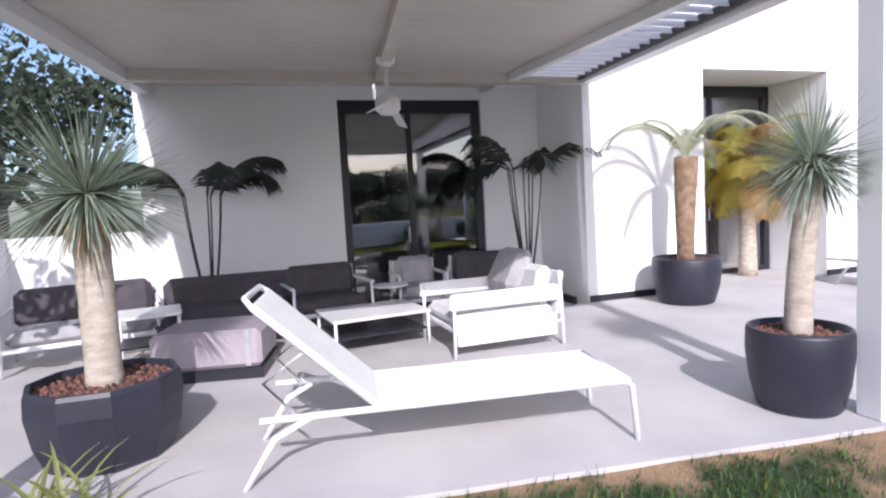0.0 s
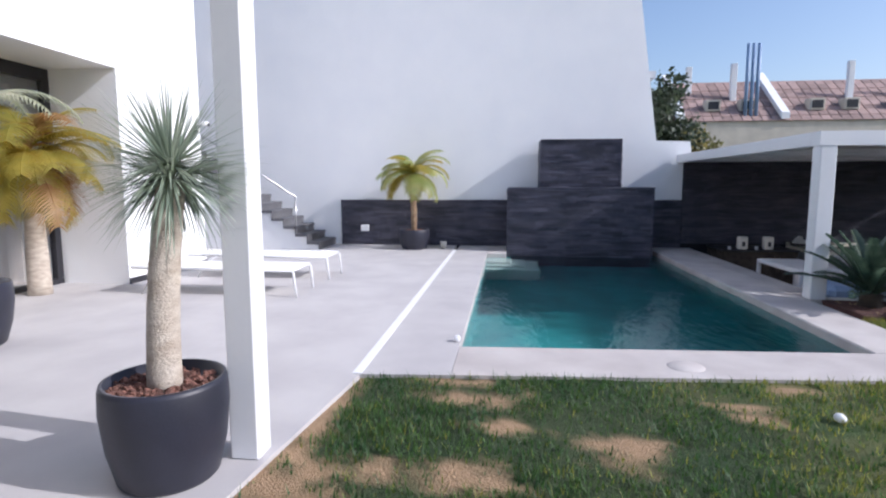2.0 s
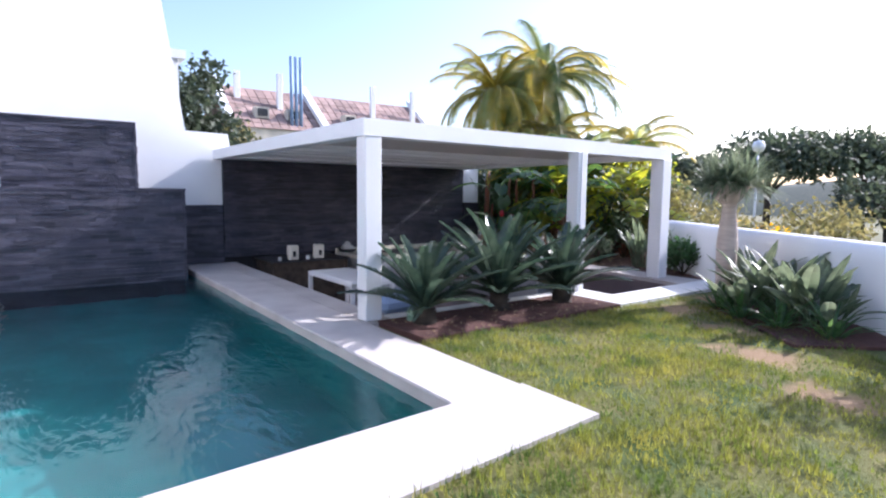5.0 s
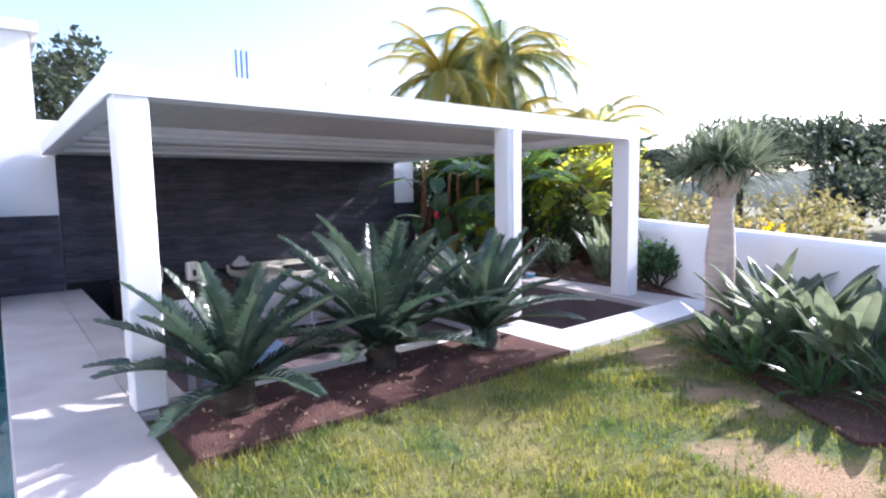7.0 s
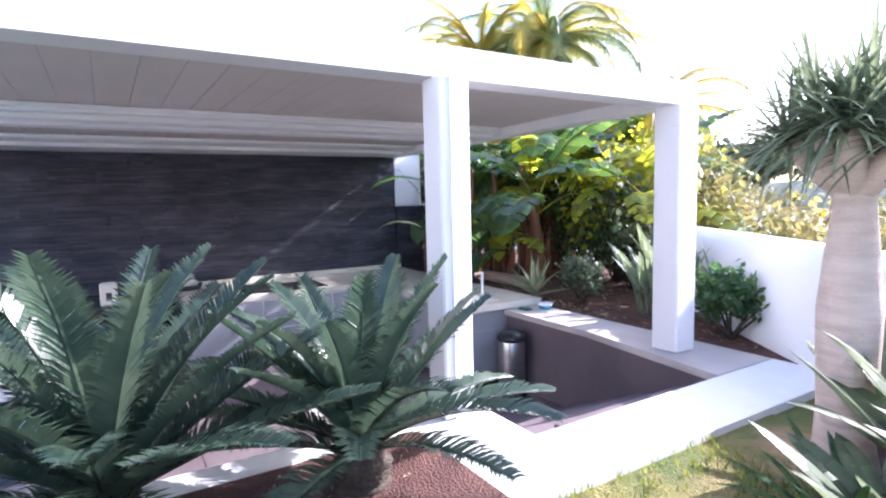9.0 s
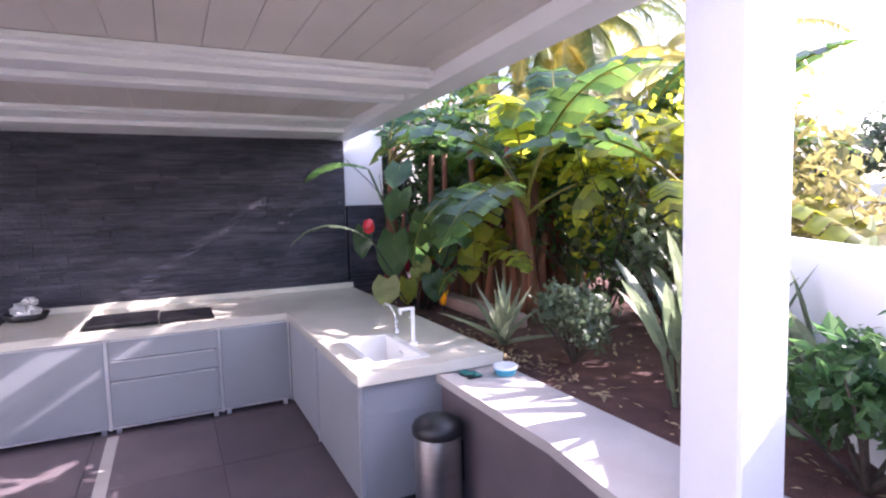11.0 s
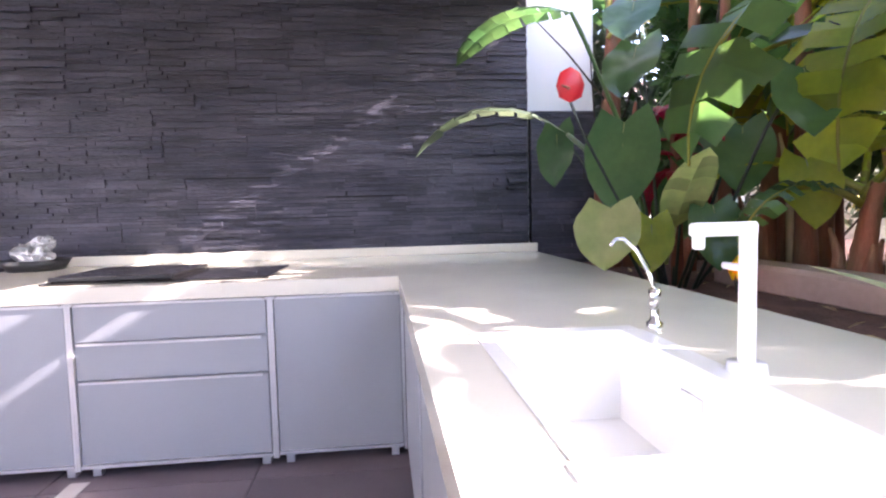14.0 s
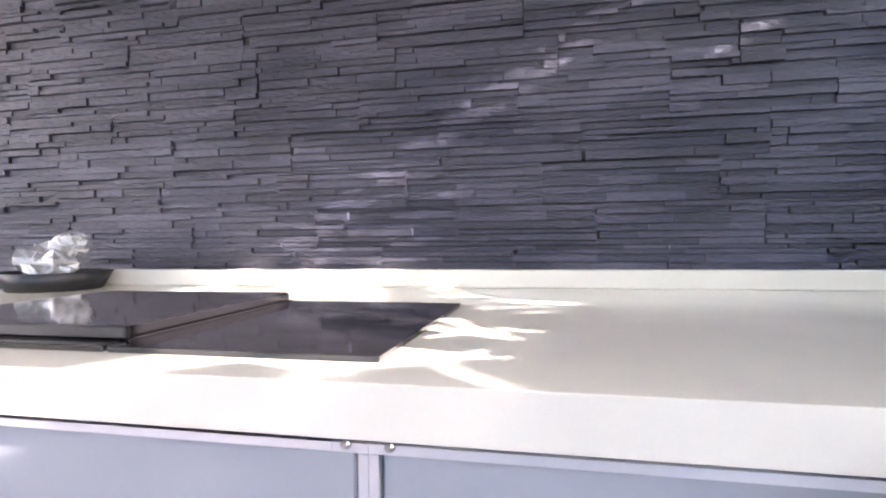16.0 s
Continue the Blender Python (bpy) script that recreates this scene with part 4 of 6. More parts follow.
ac = armchair((3.1, 4.66, 0), -88, "wide white lounge armchair with a grey pillow leaning on its back", "seatpad", "seatpad", 1.0, 1.15, True)
part("pillow", cushion(B(), (-0.2, 0.34, 0.7), (0.62, 0.2, 0.5), Matrix.Rotation(-0.5, 3, "X")), "cushion", ac, "large speckled grey pillow")
armchair((-1.0, 6.05, 0), 12, "white metal armchair with charcoal back cushion", "cushion", "cushion_dark", 1.4, 0.8)
armchair((3.6, 6.2, 0), -20, "white metal armchair with a charcoal back cushion by the door", "seatpad", "cushion_dark", 0.9, 0.8)
armchair((1.55, 6.2, 0), 10, "white metal armchair with charcoal cushions by the door", "cushion_dark", "cushion_dark", 0.95, 0.8)
armchair((2.75, 6.35, 0), 0, "white metal dining chair with grey cushions by the glass door", "cushion", "cushion", 0.6, 0.6)


def table(at, rz, w, d, h, label, rounded=False):
    t = thing("coffee_table" if not rounded else "side_table", at, label, "table", "tables on the terrace", rz=rz)
    if rounded:
        part("tabletop", B().lathe([(0, h), (w / 2 - 0.01, h), (w / 2, h - 0.008), (w / 2 - 0.01, h - 0.02), (0, h - 0.02)], 28), "tabletop", t)
        part("stem", B().tube([(w * 0.32, 0, h - 0.02), (w * 0.32, 0, 0.02)], 0.014, 8), "metal_white", t)
        part("base", B().lathe([(0, 0.02), (w * 0.4, 0.02), (w * 0.42, 0)], 24), "metal_white", t)
    else:
        part("tabletop", B().box((0, 0, h - 0.015), (w, d, 0.03), 0.008), "tabletop", t)
        part("shelf", B().box((0, 0, h * 0.45), (w - 0.08, d - 0.08, 0.02), 0.004), "frame", t, "dark lower shelf")
        for sx in (-1, 1):
            for sy in (-1, 1):
                part("leg", B().tube([(sx * (w / 2 - 0.03), sy * (d / 2 - 0.03), h - 0.02), (sx * (w / 2 - 0.03), sy * (d / 2 - 0.03), 0)], 0.016, 8), "metal_white", t)
    return t


table((1.95, 5.22, 0), 8, 1.05, 0.85, 0.36, "low white coffee table with a dark lower shelf")
table((2.3, 5.9, 0), 20, 0.45, 0.45, 0.52, "small round white side table", True)
table((-0.25, 5.35, 0), 10, 0.6, 0.6, 0.55, "pale square table beside the armchair")
so = thing("pouf", (0.42, 4.85, 0), "pale lilac-grey upholstered lounge seat on a dark plinth", "pouf", rz=-10)
part("seat", B().box((0, 0, 0.27), (0.95, 0.75, 0.34), 0.04), "pouf", so)
part("plinth", B().box((0, 0, 0.05), (0.97, 0.76, 0.1), 0.005), "frame", so)
part("strap", B().box((0.36, -0.377, 0.28), (0.05, 0.01, 0.33), 0.003), "cushion", so)
so = thing("sofa", (0.25, 6.1, 0), "charcoal outdoor sofa against the shaded wall", "sofa")
part("seat", cushion(B(), (0.2, 0, 0.25), (1.5, 0.85, 0.4)), "cushion_dark", so)
part("backrest", cushion(B(), (0.2, 0.35, 0.5), (1.5, 0.22, 0.5)), "cushion_dark", so)
fan = thing("ceiling_fan", (2.22, 5.0, 2.4), "white ceiling fan hanging below the pergola", "fan")
part("rod", B().tube([(0, 0, 0.56), (0, 0, 0.2)], 0.02, 8), "metal_white", fan)
part("canopy", B().lathe([(0.03, 0.48), (0.09, 0.52), (0.1, 0.57)], 16), "metal_white", fan)
part("motor", B().lathe([(0, 0), (0.08, 0.0), (0.13, 0.05), (0.13, 0.14), (0.08, 0.2), (0, 0.21)], 20), "metal_white", fan)
for i in range(2):
    a = -2.05 + i * math.pi
    part("blade", B().box((0.33 * math.cos(a), 0.33 * math.sin(a), 0.03), (0.5, 0.12, 0.012), 0.004, Matrix.Rotation(a, 3, "Z") @ Matrix.Rotation(0.32, 3, "Y") @ Matrix.Rotation(0.35, 3, "X")), "metal_white", fan)
lid = thing("skimmer_lid", (6.32, -1.2, 0.0), "round white skimmer lid in the pool edge", "lid")
part("disc", B().lathe([(0, 0.008), (0.14, 0.008), (0.15, 0.001)], 24), "coping", lid)
fx = thing("pool_light", (6.85, 0.76, 0.0), "small white fitting on the pool edge", "fitting")
part("body", B().box((0, 0, 0.03), (0.07, 0.06, 0.06), 0.015), "metal_white", fx)
pb2 = thing("pebble", (5.35, -1.86, -0.02), "small white stone lying in the grass", "stone")
part("stone", B().lathe([(0, 0.0), (0.04, 0.01), (0.05, 0.03), (0.03, 0.05), (0, 0.055)], 10, (0, 0, 0), 0.7), "line", pb2)
cm = thing("security_camera", (11.45, 5.98, 2.6), "small white and black security camera on the house wall", "camera")
part("mount", B().box((0, -0.03, 0.08), (0.06, 0.06, 0.06), 0.01), "metal_white", cm)
part("body", B().tube([(0, -0.04, 0.05), (0.02, -0.22, 0.0)], 0.045, 12), "metal_white", cm)
part("lens", B().tube([(0.02, -0.22, 0.0), (0.021, -0.235, -0.003)], 0.036, 12), "black", cm)
sc = thing("wall_socket", (WX - 0.03, 3.82, 0.42), "small white weatherproof socket box on the dark wall", "socket")
part("box", B().box((-0.015, 0, 0), (0.05, 0.2, 0.16), 0.012), "metal_white", sc)
dh = thing("drain_hole", (5.55, -7.46, 0.3), "round black overflow hole in the garden wall", "drain")
part("ring", B().lathe([(0, 0.05), (0.055, 0.05), (0.06, 0.04), (0.06, 0)], 18), "black", dh)
dh.matrix_basis = pose(5.62, -7.62, 0.33, -90, 0, 0) @ pose(0, 0, 0, 0, 33, 0)
wl = thing("street_lamp", (16.2, -27.5, -2.2), "white globe garden lamp on a slim pole", "lamp")
part("pole", B().tube([(0, 0, 0), (0, 0, 5.6)], 0.05, 8), "metal_white", wl)
part("globe", B().lathe([(0.02, 5.55), (0.2, 5.63), (0.29, 5.85), (0.2, 6.06), (0, 6.14)], 18), "ceramic", wl)


# ---- plants ----
def arc(start, az, length, up, droop, n=8):
    """Points of a leaf that leaves start at azimuth az and elevation up (degrees) and bends down by droop degrees."""
    p, out = Vector(start), [Vector(start)]
    for i in range(n):
        e = radians(up - droop * ((i + 0.5) / n) ** 1.3)
        p = p + Vector((math.cos(az) * math.cos(e), math.sin(az) * math.cos(e), math.sin(e))) * (length / n)
        out.append(p)
    return out


def frond(b, start, az, length, up, droop, leaflet, count, width, rng, vee=0.5, bare=0.12):
    """Feather leaf: a midrib with two rows of narrow leaflets growing out of it."""
    pts = arc(start, az, length, up, droop, count)
    base = len(b.v)
    b.tube(pts, [0.012 * length * (1 - 0.8 * i / count) + 0.002 for i in range(count + 1)], 4, False)
    for i in range(int(bare * count), count):
        f = i / count
        p = pts[i]
        t = (pts[i + 1] - p).normalized()
        s = t.cross(Vector((0, 0, 1)))
        s = s.normalized() if s.length > 1e-4 else Vector((1, 0, 0))
        u = s.cross(t)
        L = leaflet * (math.sin(math.pi * (0.12 + 0.82 * f)) ** 0.7) * rng.uniform(0.85, 1.1)
        for side in (-1, 1):
            d = (s * side + t * (0.55 + 0.5 * f) + u * vee * rng.uniform(0.7, 1.2)).normalized()
            j = max(range(4), key=lambda k: (Vector(b.v[base + i * 4 + k]) - p).dot(d))
            e = p + d * L * 0.55
            q = p + d * L + Vector((0, 0, -0.16 * L))
            w = t.cross(d).cross(d).normalized() * width / 2
            if w.dot(t) > 0:
                w = -w
            n = len(b.v)
            b.v += [tuple(e - w), tuple(e + w), tuple(q)]
            b.f += [(base + i * 4 + j, base + (i + 1) * 4 + j, n, n + 1), (n + 1, n, n + 2)]
    b.smooth = False
    return b


def blades(b, c, count, length, width, rng, emin=-50, emax=90, bend=15, core=0.05):
    """A ball of stiff narrow blades."""
    for i in range(count):
        az = rng.uniform(0, 2 * math.pi)
        e = math.degrees(math.asin(rng.uniform(math.sin(radians(emin)), math.sin(radians(emax)))))
        L = length * rng.uniform(0.82, 1.08)
        o = Vector(c) + Vector((math.cos(az), math.sin(az), 0)) * core
        pts = arc(o, az, L, e, bend * rng.uniform(0.3, 1.6), 4)
        b.ribbon(pts, [width * 0.7, width, width * 0.8, width * 0.45, 0.001], 0.3)
    return b


def pot_profile(r, h):
    return [(0, 0.0), (r * 0.74, 0.0), (r * 0.8, 0.02), (r * 0.93, h * 0.35), (r, h * 0.72), (r * 0.985, h * 0.95), (r * 0.96, h), (r * 0.9, h), (r * 0.88, h * 0.9), (0, h * 0.88)]


def gravel(b, r, z, rng, n=160):
    for i in range(n):
        a, q = rng.uniform(0, 6.28), r * math.sqrt(rng.random())
        s = rng.uniform(0.012, 0.03)
        b.box((q * math.cos(a), q * math.sin(a), z + s * 0.3), (s, s * 1.2, s * 0.8), s * 0.25, Euler((rng.random(), rng.random(), rng.random())).to_matrix())
    return b


def trunk(b, h, r0, r1, rng, lean=(0, 0), z0=0.0, n=14, rings=0.02):
    pts, rad = [], []
    for i in range(13):
        f = i / 12
        pts.append((lean[0] * f * f, lean[1] * f * f, z0 + (h - z0) * f))
        rad.append((r0 + (r1 - r0) * f) * (1 + rings * math.sin(i * 2.9) + rng.uniform(-rings, rings)))
    return b.tube(pts, rad, n)


def potted(name, at, label, r, h, rng, sides=36):
    t = thing(name, at, label, "potted plant")
    part("pot", B().lathe(pot_profile(r, h), sides), "pot", t, "rounded anthracite planter" if sides > 12 else "faceted anthracite planter", smooth=sides > 12)
    tagged(part("gravel", gravel(B(), r * 0.85, h * 0.9, rng, 420), "pumice", t), "reddish lava gravel", kind="stuff")
    part("soil", B().disc((0, 0, h * 0.895), r * 0.87), "soil", t)
    return t


r1 = random.Random(11)
y1 = potted("potted_yucca", (-0.05, 3.12, 0), "tall yucca with a blue-green spiky crown in a faceted anthracite planter", 0.44, 0.5, r1, 10)
part("trunk", trunk(B(), 1.56, 0.105, 0.1, r1, (0.0, 0.0), 0.4), "bark", y1, "pale trunk")
part("crown", blades(B(), (0, 0, 1.62), 620, 0.62, 0.016, r1, -42, 88, 14), "yucca", y1, "dense blue-green leaf blades")
part("dry_skirt", blades(B(), (0, 0, 1.55), 90, 0.4, 0.014, r1, -78, -30, 10), "yucca_dry", y1, "dry straw-coloured leaves")
y2 = potted("potted_yucca", (4.23, 2.04, 0), "yucca with a two-tier spiky crown in an anthracite planter", 0.31, 0.53, r1)
part("trunk", trunk(B(), 1.52, 0.085, 0.07, r1, (0.06, -0.06), 0.45), "bark", y2, "pale trunk")
part("crown", blades(B(), (0.06, -0.06, 1.62), 320, 0.46, 0.012, r1, -25, 88, 8, 0.03), "yucca", y2, "upright blue-green leaf blades")
part("crown_lower", blades(B(), (0.06, -0.06, 1.54), 340, 0.42, 0.013, r1, -62, 40, 18), "yucca", y2, "drooping blue-green leaf blades")
p1 = potted("potted_palm", (6.15, 5.35, 0), "potted palm with a thick rough trunk and pale drooping fronds", 0.43, 0.6, r1)
part("trunk", trunk(B(), 1.9, 0.1, 0.15, r1, (0.04, 0.0), 0.5, 14, 0.04), "bark_red", p1, "rough fibrous trunk")
for i in range(9):
    part("frond", frond(B(), (0.04, 0, 1.9), i * 2.4 + r1.uniform(-0.3, 0.3), r1.uniform(1.1, 1.5), r1.uniform(35, 85), r1.uniform(90, 150), 0.24, 30, 0.012, r1, -0.3), "palm_pale", p1)
p2 = thing("palm", (8.55, 6.72, 0), "golden-green bushy palm inside the window recess", "palm")
part("trunk", trunk(B(), 1.98, 0.15, 0.09, r1, (-0.1, -0.1)), "bark", p2)
for i in range(46):
    part("frond", frond(B(), (-0.1, -0.1, 1.98 + r1.uniform(-0.25, 0.15)), i * 2.4, r1.uniform(0.95, 1.3), r1.uniform(-30, 80), r1.uniform(50, 130), 0.42, 26, 0.018, r1, -0.2), "palm_brown" if i % 7 == 0 else "palm_gold", p2)
for (at, n, hgt, az0) in (((0.2, 6.5, 0), 6, 1.32, 0.3), ((4.4, 6.45, 0), 7, 1.5, 1.2)):
    p3 = thing("potted_palm", at, "dark green kentia palm in a black pot by the shaded wall", "potted plant", "kentia palms by the terrace wall")
    part("pot", B().lathe(pot_profile(0.26, 0.42), 28), "pot", p3)
    part("soil", B().disc((0, 0, 0.39), 0.22), "soil", p3)
    for i in range(n):
        az = az0 + i * 2.4
        c = Vector((0.05 * math.cos(az), 0.05 * math.sin(az), 0.4))
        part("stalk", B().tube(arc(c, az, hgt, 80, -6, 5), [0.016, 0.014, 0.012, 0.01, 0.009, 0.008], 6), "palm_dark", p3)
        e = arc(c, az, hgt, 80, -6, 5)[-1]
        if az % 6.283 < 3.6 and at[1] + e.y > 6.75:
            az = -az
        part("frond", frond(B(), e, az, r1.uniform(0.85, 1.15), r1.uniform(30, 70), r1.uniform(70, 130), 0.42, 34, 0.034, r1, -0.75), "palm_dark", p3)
p4 = potted("potted_palm", (14.45, 2.45, 0), "small palm with a reddish trunk in a dark pot", 0.36, 0.46, r1)
part("trunk", trunk(B(), 1.75, 0.07, 0.09, r1, (0.0, 0.05), 0.3, 12, 0.1), "bark_red", p4, "reddish fibrous trunk")
for i in range(26):
    part("frond", frond(B(), (0, 0.05, 1.75), i * 2.4, r1.uniform(0.85, 1.1), r1.uniform(-5, 75), r1.uniform(70, 120), 0.3, 30, 0.02, r1, -0.2), "palm_gold" if i % 3 == 0 else "palm", p4)
sp = thing("flower_pot", (14.6, 1.78, 0), "small pale grey pot beside the palm planter", "pot")
part("body", B().lathe([(0, 0), (0.06, 0), (0.08, 0.16), (0.07, 0.16), (0, 0.13)], 16), "ivory", sp)
gp2 = thing("garden_plant", (-0.15, 2.15, -0.02), "fresh yellow-green strap-leaved plant at the lawn edge", "plant")
b = B()
for i in range(40):
    b.ribbon(arc((r1.uniform(-0.1, 0.3), r1.uniform(-0.1, 0.1), 0), r1.uniform(0, 6.28), r1.uniform(0.35, 0.6), r1.uniform(45, 85), r1.uniform(40, 90), 6), [0.02, 0.03, 0.03, 0.026, 0.02, 0.012, 0.002], 0.3)
part("leaves", b, "palm", gp2)


def cycad(at, s, rng, n=34):
    t = thing("cycad", at, "dark green sago cycad with stiff arching fronds", "cycad", "cycads in front of the pavilion")
    tb2 = trunk(B(), 0.2 * s, 0.13, 0.11, rng, (0, 0), 0, 12, 0.12)
    part("trunk", tb2, "bark_dark", t)
    for i in range(n):
        f = i / n
        part("frond", frond(B(), (0, 0, 0.17 * s), i * 2.39996, s * rng.uniform(1.02, 1.2), 18 + 66 * f + rng.uniform(-6, 6), rng.uniform(16, 45), 0.18 * s, 54, 0.016, rng, 0.5, 0.1), "cycad", t)
    return t


cycad((8.85, -4.12, 0.015), 0.84, r1, 26)
cycad((8.95, -5.28, 0.015), 0.98, r1, 34)
cycad((8.85, -6.28, 0.015), 0.86, r1, 32)


def paddle(b, pts, width, rng, tear=0.0, fold=0.25, stalk=0.25):
    """Broad leaf blade on a stalk; tear splits its margins."""
    n = len(pts) - 1
    pts = [Vector(p) for p in pts]
    for i in range(n):
        f0, f1 = i / n, (i + 1) / n
        if f1 <= stalk:
            b.tube([pts[i], pts[i + 1]], [0.014, 0.012], 5, False)
            continue
        g0, g1 = max(0, (f0 - stalk) / (1 - stalk)), (f1 - stalk) / (1 - stalk)
        w0, w1 = (width / 2 * (math.sin(math.pi * min(g ** 0.75, 1.0)) ** 0.6 if 0 < g < 1 else 0.02) for g in (g0, g1))
        t = (pts[i + 1] - pts[i]).normalized()
        s = t.cross(Vector((0, 0, 1)))
        s = s.normalized() if s.length > 1e-4 else Vector((1, 0, 0))
        u = s.cross(t)
        for side in (-1, 1):
            dr = fold + (rng.uniform(-tear, tear) if tear else 0.0)
            sag = Vector((0, 0, -1)) * (abs(rng.gauss(0, tear * 0.5)) if tear else 0.0)
            d = (s * side + u * dr)
            a, c = pts[i], pts[i + 1]
            gap = t * (0.012 if tear and rng.random() < 0.5 else 0.0)
            m0, m1 = a + d * w0 * 0.55 + sag * w0 * 0.3, c - gap + d * w1 * 0.55 + sag * w1 * 0.3
            e0, e1 = a + (d - u * 0.35) * w0 + sag * w0 + t * 0.15 * w0, c - gap * 2 + (d - u * 0.35) * w1 + sag * w1 + t * 0.15 * w1
            k = len(b.v)
            b.v += [tuple(q) for q in (a, c, m1, m0, e0, e1)]
            fs = [(k, k + 1, k + 2, k + 3), (k + 3, k + 2, k + 5, k + 4)]
            b.f += fs if side > 0 else [f[::-1] for f in fs]
    return b


def banana(at, h, rng, n=8, s=1.0, mats=("banana", "banana", "banana", "banana_lit"), name="banana_plant", az0=0.0, away=False):
    t = thing(name, at, "banana plant with torn broad green leaves and a reddish stem", "banana plant", "banana plants beside the kitchen")
    part("stem", trunk(B(), h, 0.105 * s, 0.05 * s, rng, (rng.uniform(-0.1, 0.1), rng.uniform(-0.1, 0.1)), 0, 12, 0.05), "stem", t)
    for i in range(3):
        a = az0 + i * 2.1
        bx, by, hs3 = 0.14 * s * math.cos(a), 0.16 * s * math.sin(a), h * rng.uniform(0.4, 0.75)
        part("sheath", B().tube([(bx, by, 0), (bx * 0.9, by * 0.9, hs3 * 0.6), (bx * 1.3, by * 1.3, hs3)], [0.055 * s, 0.04 * s, 0.012 * s], 9), "stem", t, "dry red-brown leaf sheath")
    for i in range(n):
        az = az0 + i * 2.4 + rng.uniform(-0.3, 0.3)
        if away and math.sin(az) > -0.15:
            az = -abs(az % (2 * math.pi) - math.pi) * 0.7 - 0.5
        pts = arc((0, 0, h * rng.uniform(0.8, 1.0)), az, s * rng.uniform(1.2, 1.9), rng.uniform(40, 84) if i % 3 else rng.uniform(10, 40), rng.uniform(60, 130), 16)
        lf = part("leaf", paddle(B(), pts, s * rng.uniform(0.42, 0.62), rng, 0.2), mats[int(rng.random() * len(mats)) % len(mats)], t)
        part("midrib", B().tube([p + Vector((0, 0, -0.006)) for p in pts], [0.016 * (1 - 0.8 * k / 16) + 0.002 for k in range(17)], 5, False), "palm_gold", lf, "pale green midrib")
    return t


r2 = random.Random(23)
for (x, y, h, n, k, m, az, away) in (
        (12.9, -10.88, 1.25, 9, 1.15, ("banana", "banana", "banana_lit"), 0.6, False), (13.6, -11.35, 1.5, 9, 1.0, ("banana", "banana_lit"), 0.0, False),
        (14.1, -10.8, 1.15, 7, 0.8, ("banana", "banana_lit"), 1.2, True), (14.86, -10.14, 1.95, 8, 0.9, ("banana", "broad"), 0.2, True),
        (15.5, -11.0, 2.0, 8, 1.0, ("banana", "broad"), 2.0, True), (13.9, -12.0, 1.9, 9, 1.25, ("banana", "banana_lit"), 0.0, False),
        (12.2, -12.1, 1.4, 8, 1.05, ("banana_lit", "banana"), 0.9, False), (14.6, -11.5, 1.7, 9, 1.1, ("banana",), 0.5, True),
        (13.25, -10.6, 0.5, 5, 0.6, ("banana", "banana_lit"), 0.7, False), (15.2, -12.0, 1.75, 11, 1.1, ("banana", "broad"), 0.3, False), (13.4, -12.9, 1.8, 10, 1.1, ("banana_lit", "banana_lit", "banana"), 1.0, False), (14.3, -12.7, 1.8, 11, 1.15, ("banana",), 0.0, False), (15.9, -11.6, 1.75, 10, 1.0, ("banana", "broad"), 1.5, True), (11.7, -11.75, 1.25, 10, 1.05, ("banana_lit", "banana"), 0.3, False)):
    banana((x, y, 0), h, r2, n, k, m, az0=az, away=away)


def clump(name, at, label, cat, n, L, w, mat, rng, up=(60, 88), droop=(10, 45), spread=0.18, stalk=0.3, fold=0.35, group="", tear=0.0):
    """A clump of paddle leaves out of the ground, each a part."""
    t = thing(name, at, label, cat, group)
    for i in range(n):
        az = i * 2.4 + rng.uniform(-0.4, 0.4)
        o = (spread * rng.random() * math.cos(az), spread * rng.random() * math.sin(az), 0)
        part("leaf", paddle(B(), arc(o, az, L * rng.uniform(0.65, 1.1), rng.uniform(*up), rng.uniform(*droop), 9), w * rng.uniform(0.8, 1.15), rng, tear, fold, stalk), mat, t)
    return t


for (x, y, n, L) in ((10.35, -10.3, 24, 0.9), (9.75, -10.5, 20, 0.85), (10.75, -11.0, 20, 1.0), (10.1, -11.3, 18, 1.05)):
    clump("strelitzia", (x, y, 0), "upright strelitzia clump with grey-green paddle leaves", "plant", n, L, 0.12, "strel", r2, (68, 89), (8, 40), 0.25, 0.35, group="strelitzia clumps in the bed")
for (x, y, n, L) in ((7.35, -8.3, 20, 0.85), (7.0, -8.0, 24, 0.9), (6.6, -7.75, 22, 0.85), (7.2, -7.65, 16, 0.65), (6.3, -7.5, 14, 0.7)):
    clump("strelitzia", (x, y, 0), "dense strelitzia clump with dark green paddle leaves by the low wall", "plant", n, L, 0.15, "strel", r2, (50, 88), (10, 55), 0.22, 0.3, group="strelitzia clumps by the wall")
for (x, y) in ((6.6, -7.2), (7.45, -7.65), (6.1, -7.15), (7.05, -7.3)):
    clump("lily", (x, y, 0), "low strap-leaved green plant at the bed edge", "plant", 26, 0.5, 0.04, "broad", r2, (25, 80), (30, 70), 0.12, 0.0, group="low plants at the bed edge")
al = thing("aloe", (11.93, -9.96, 0), "grey-green aloe with long pointed leaves", "aloe")
for i in range(13):
    part("leaf", B().ribbon(arc((0, 0, 0.02), i * 2.4, r2.uniform(0.45, 0.68), r2.uniform(52, 88) if i % 3 else r2.uniform(15, 45), r2.uniform(0, 22), 6), [0.07, 0.095, 0.09, 0.072, 0.05, 0.026, 0.002], 0.6), "aloe", al)
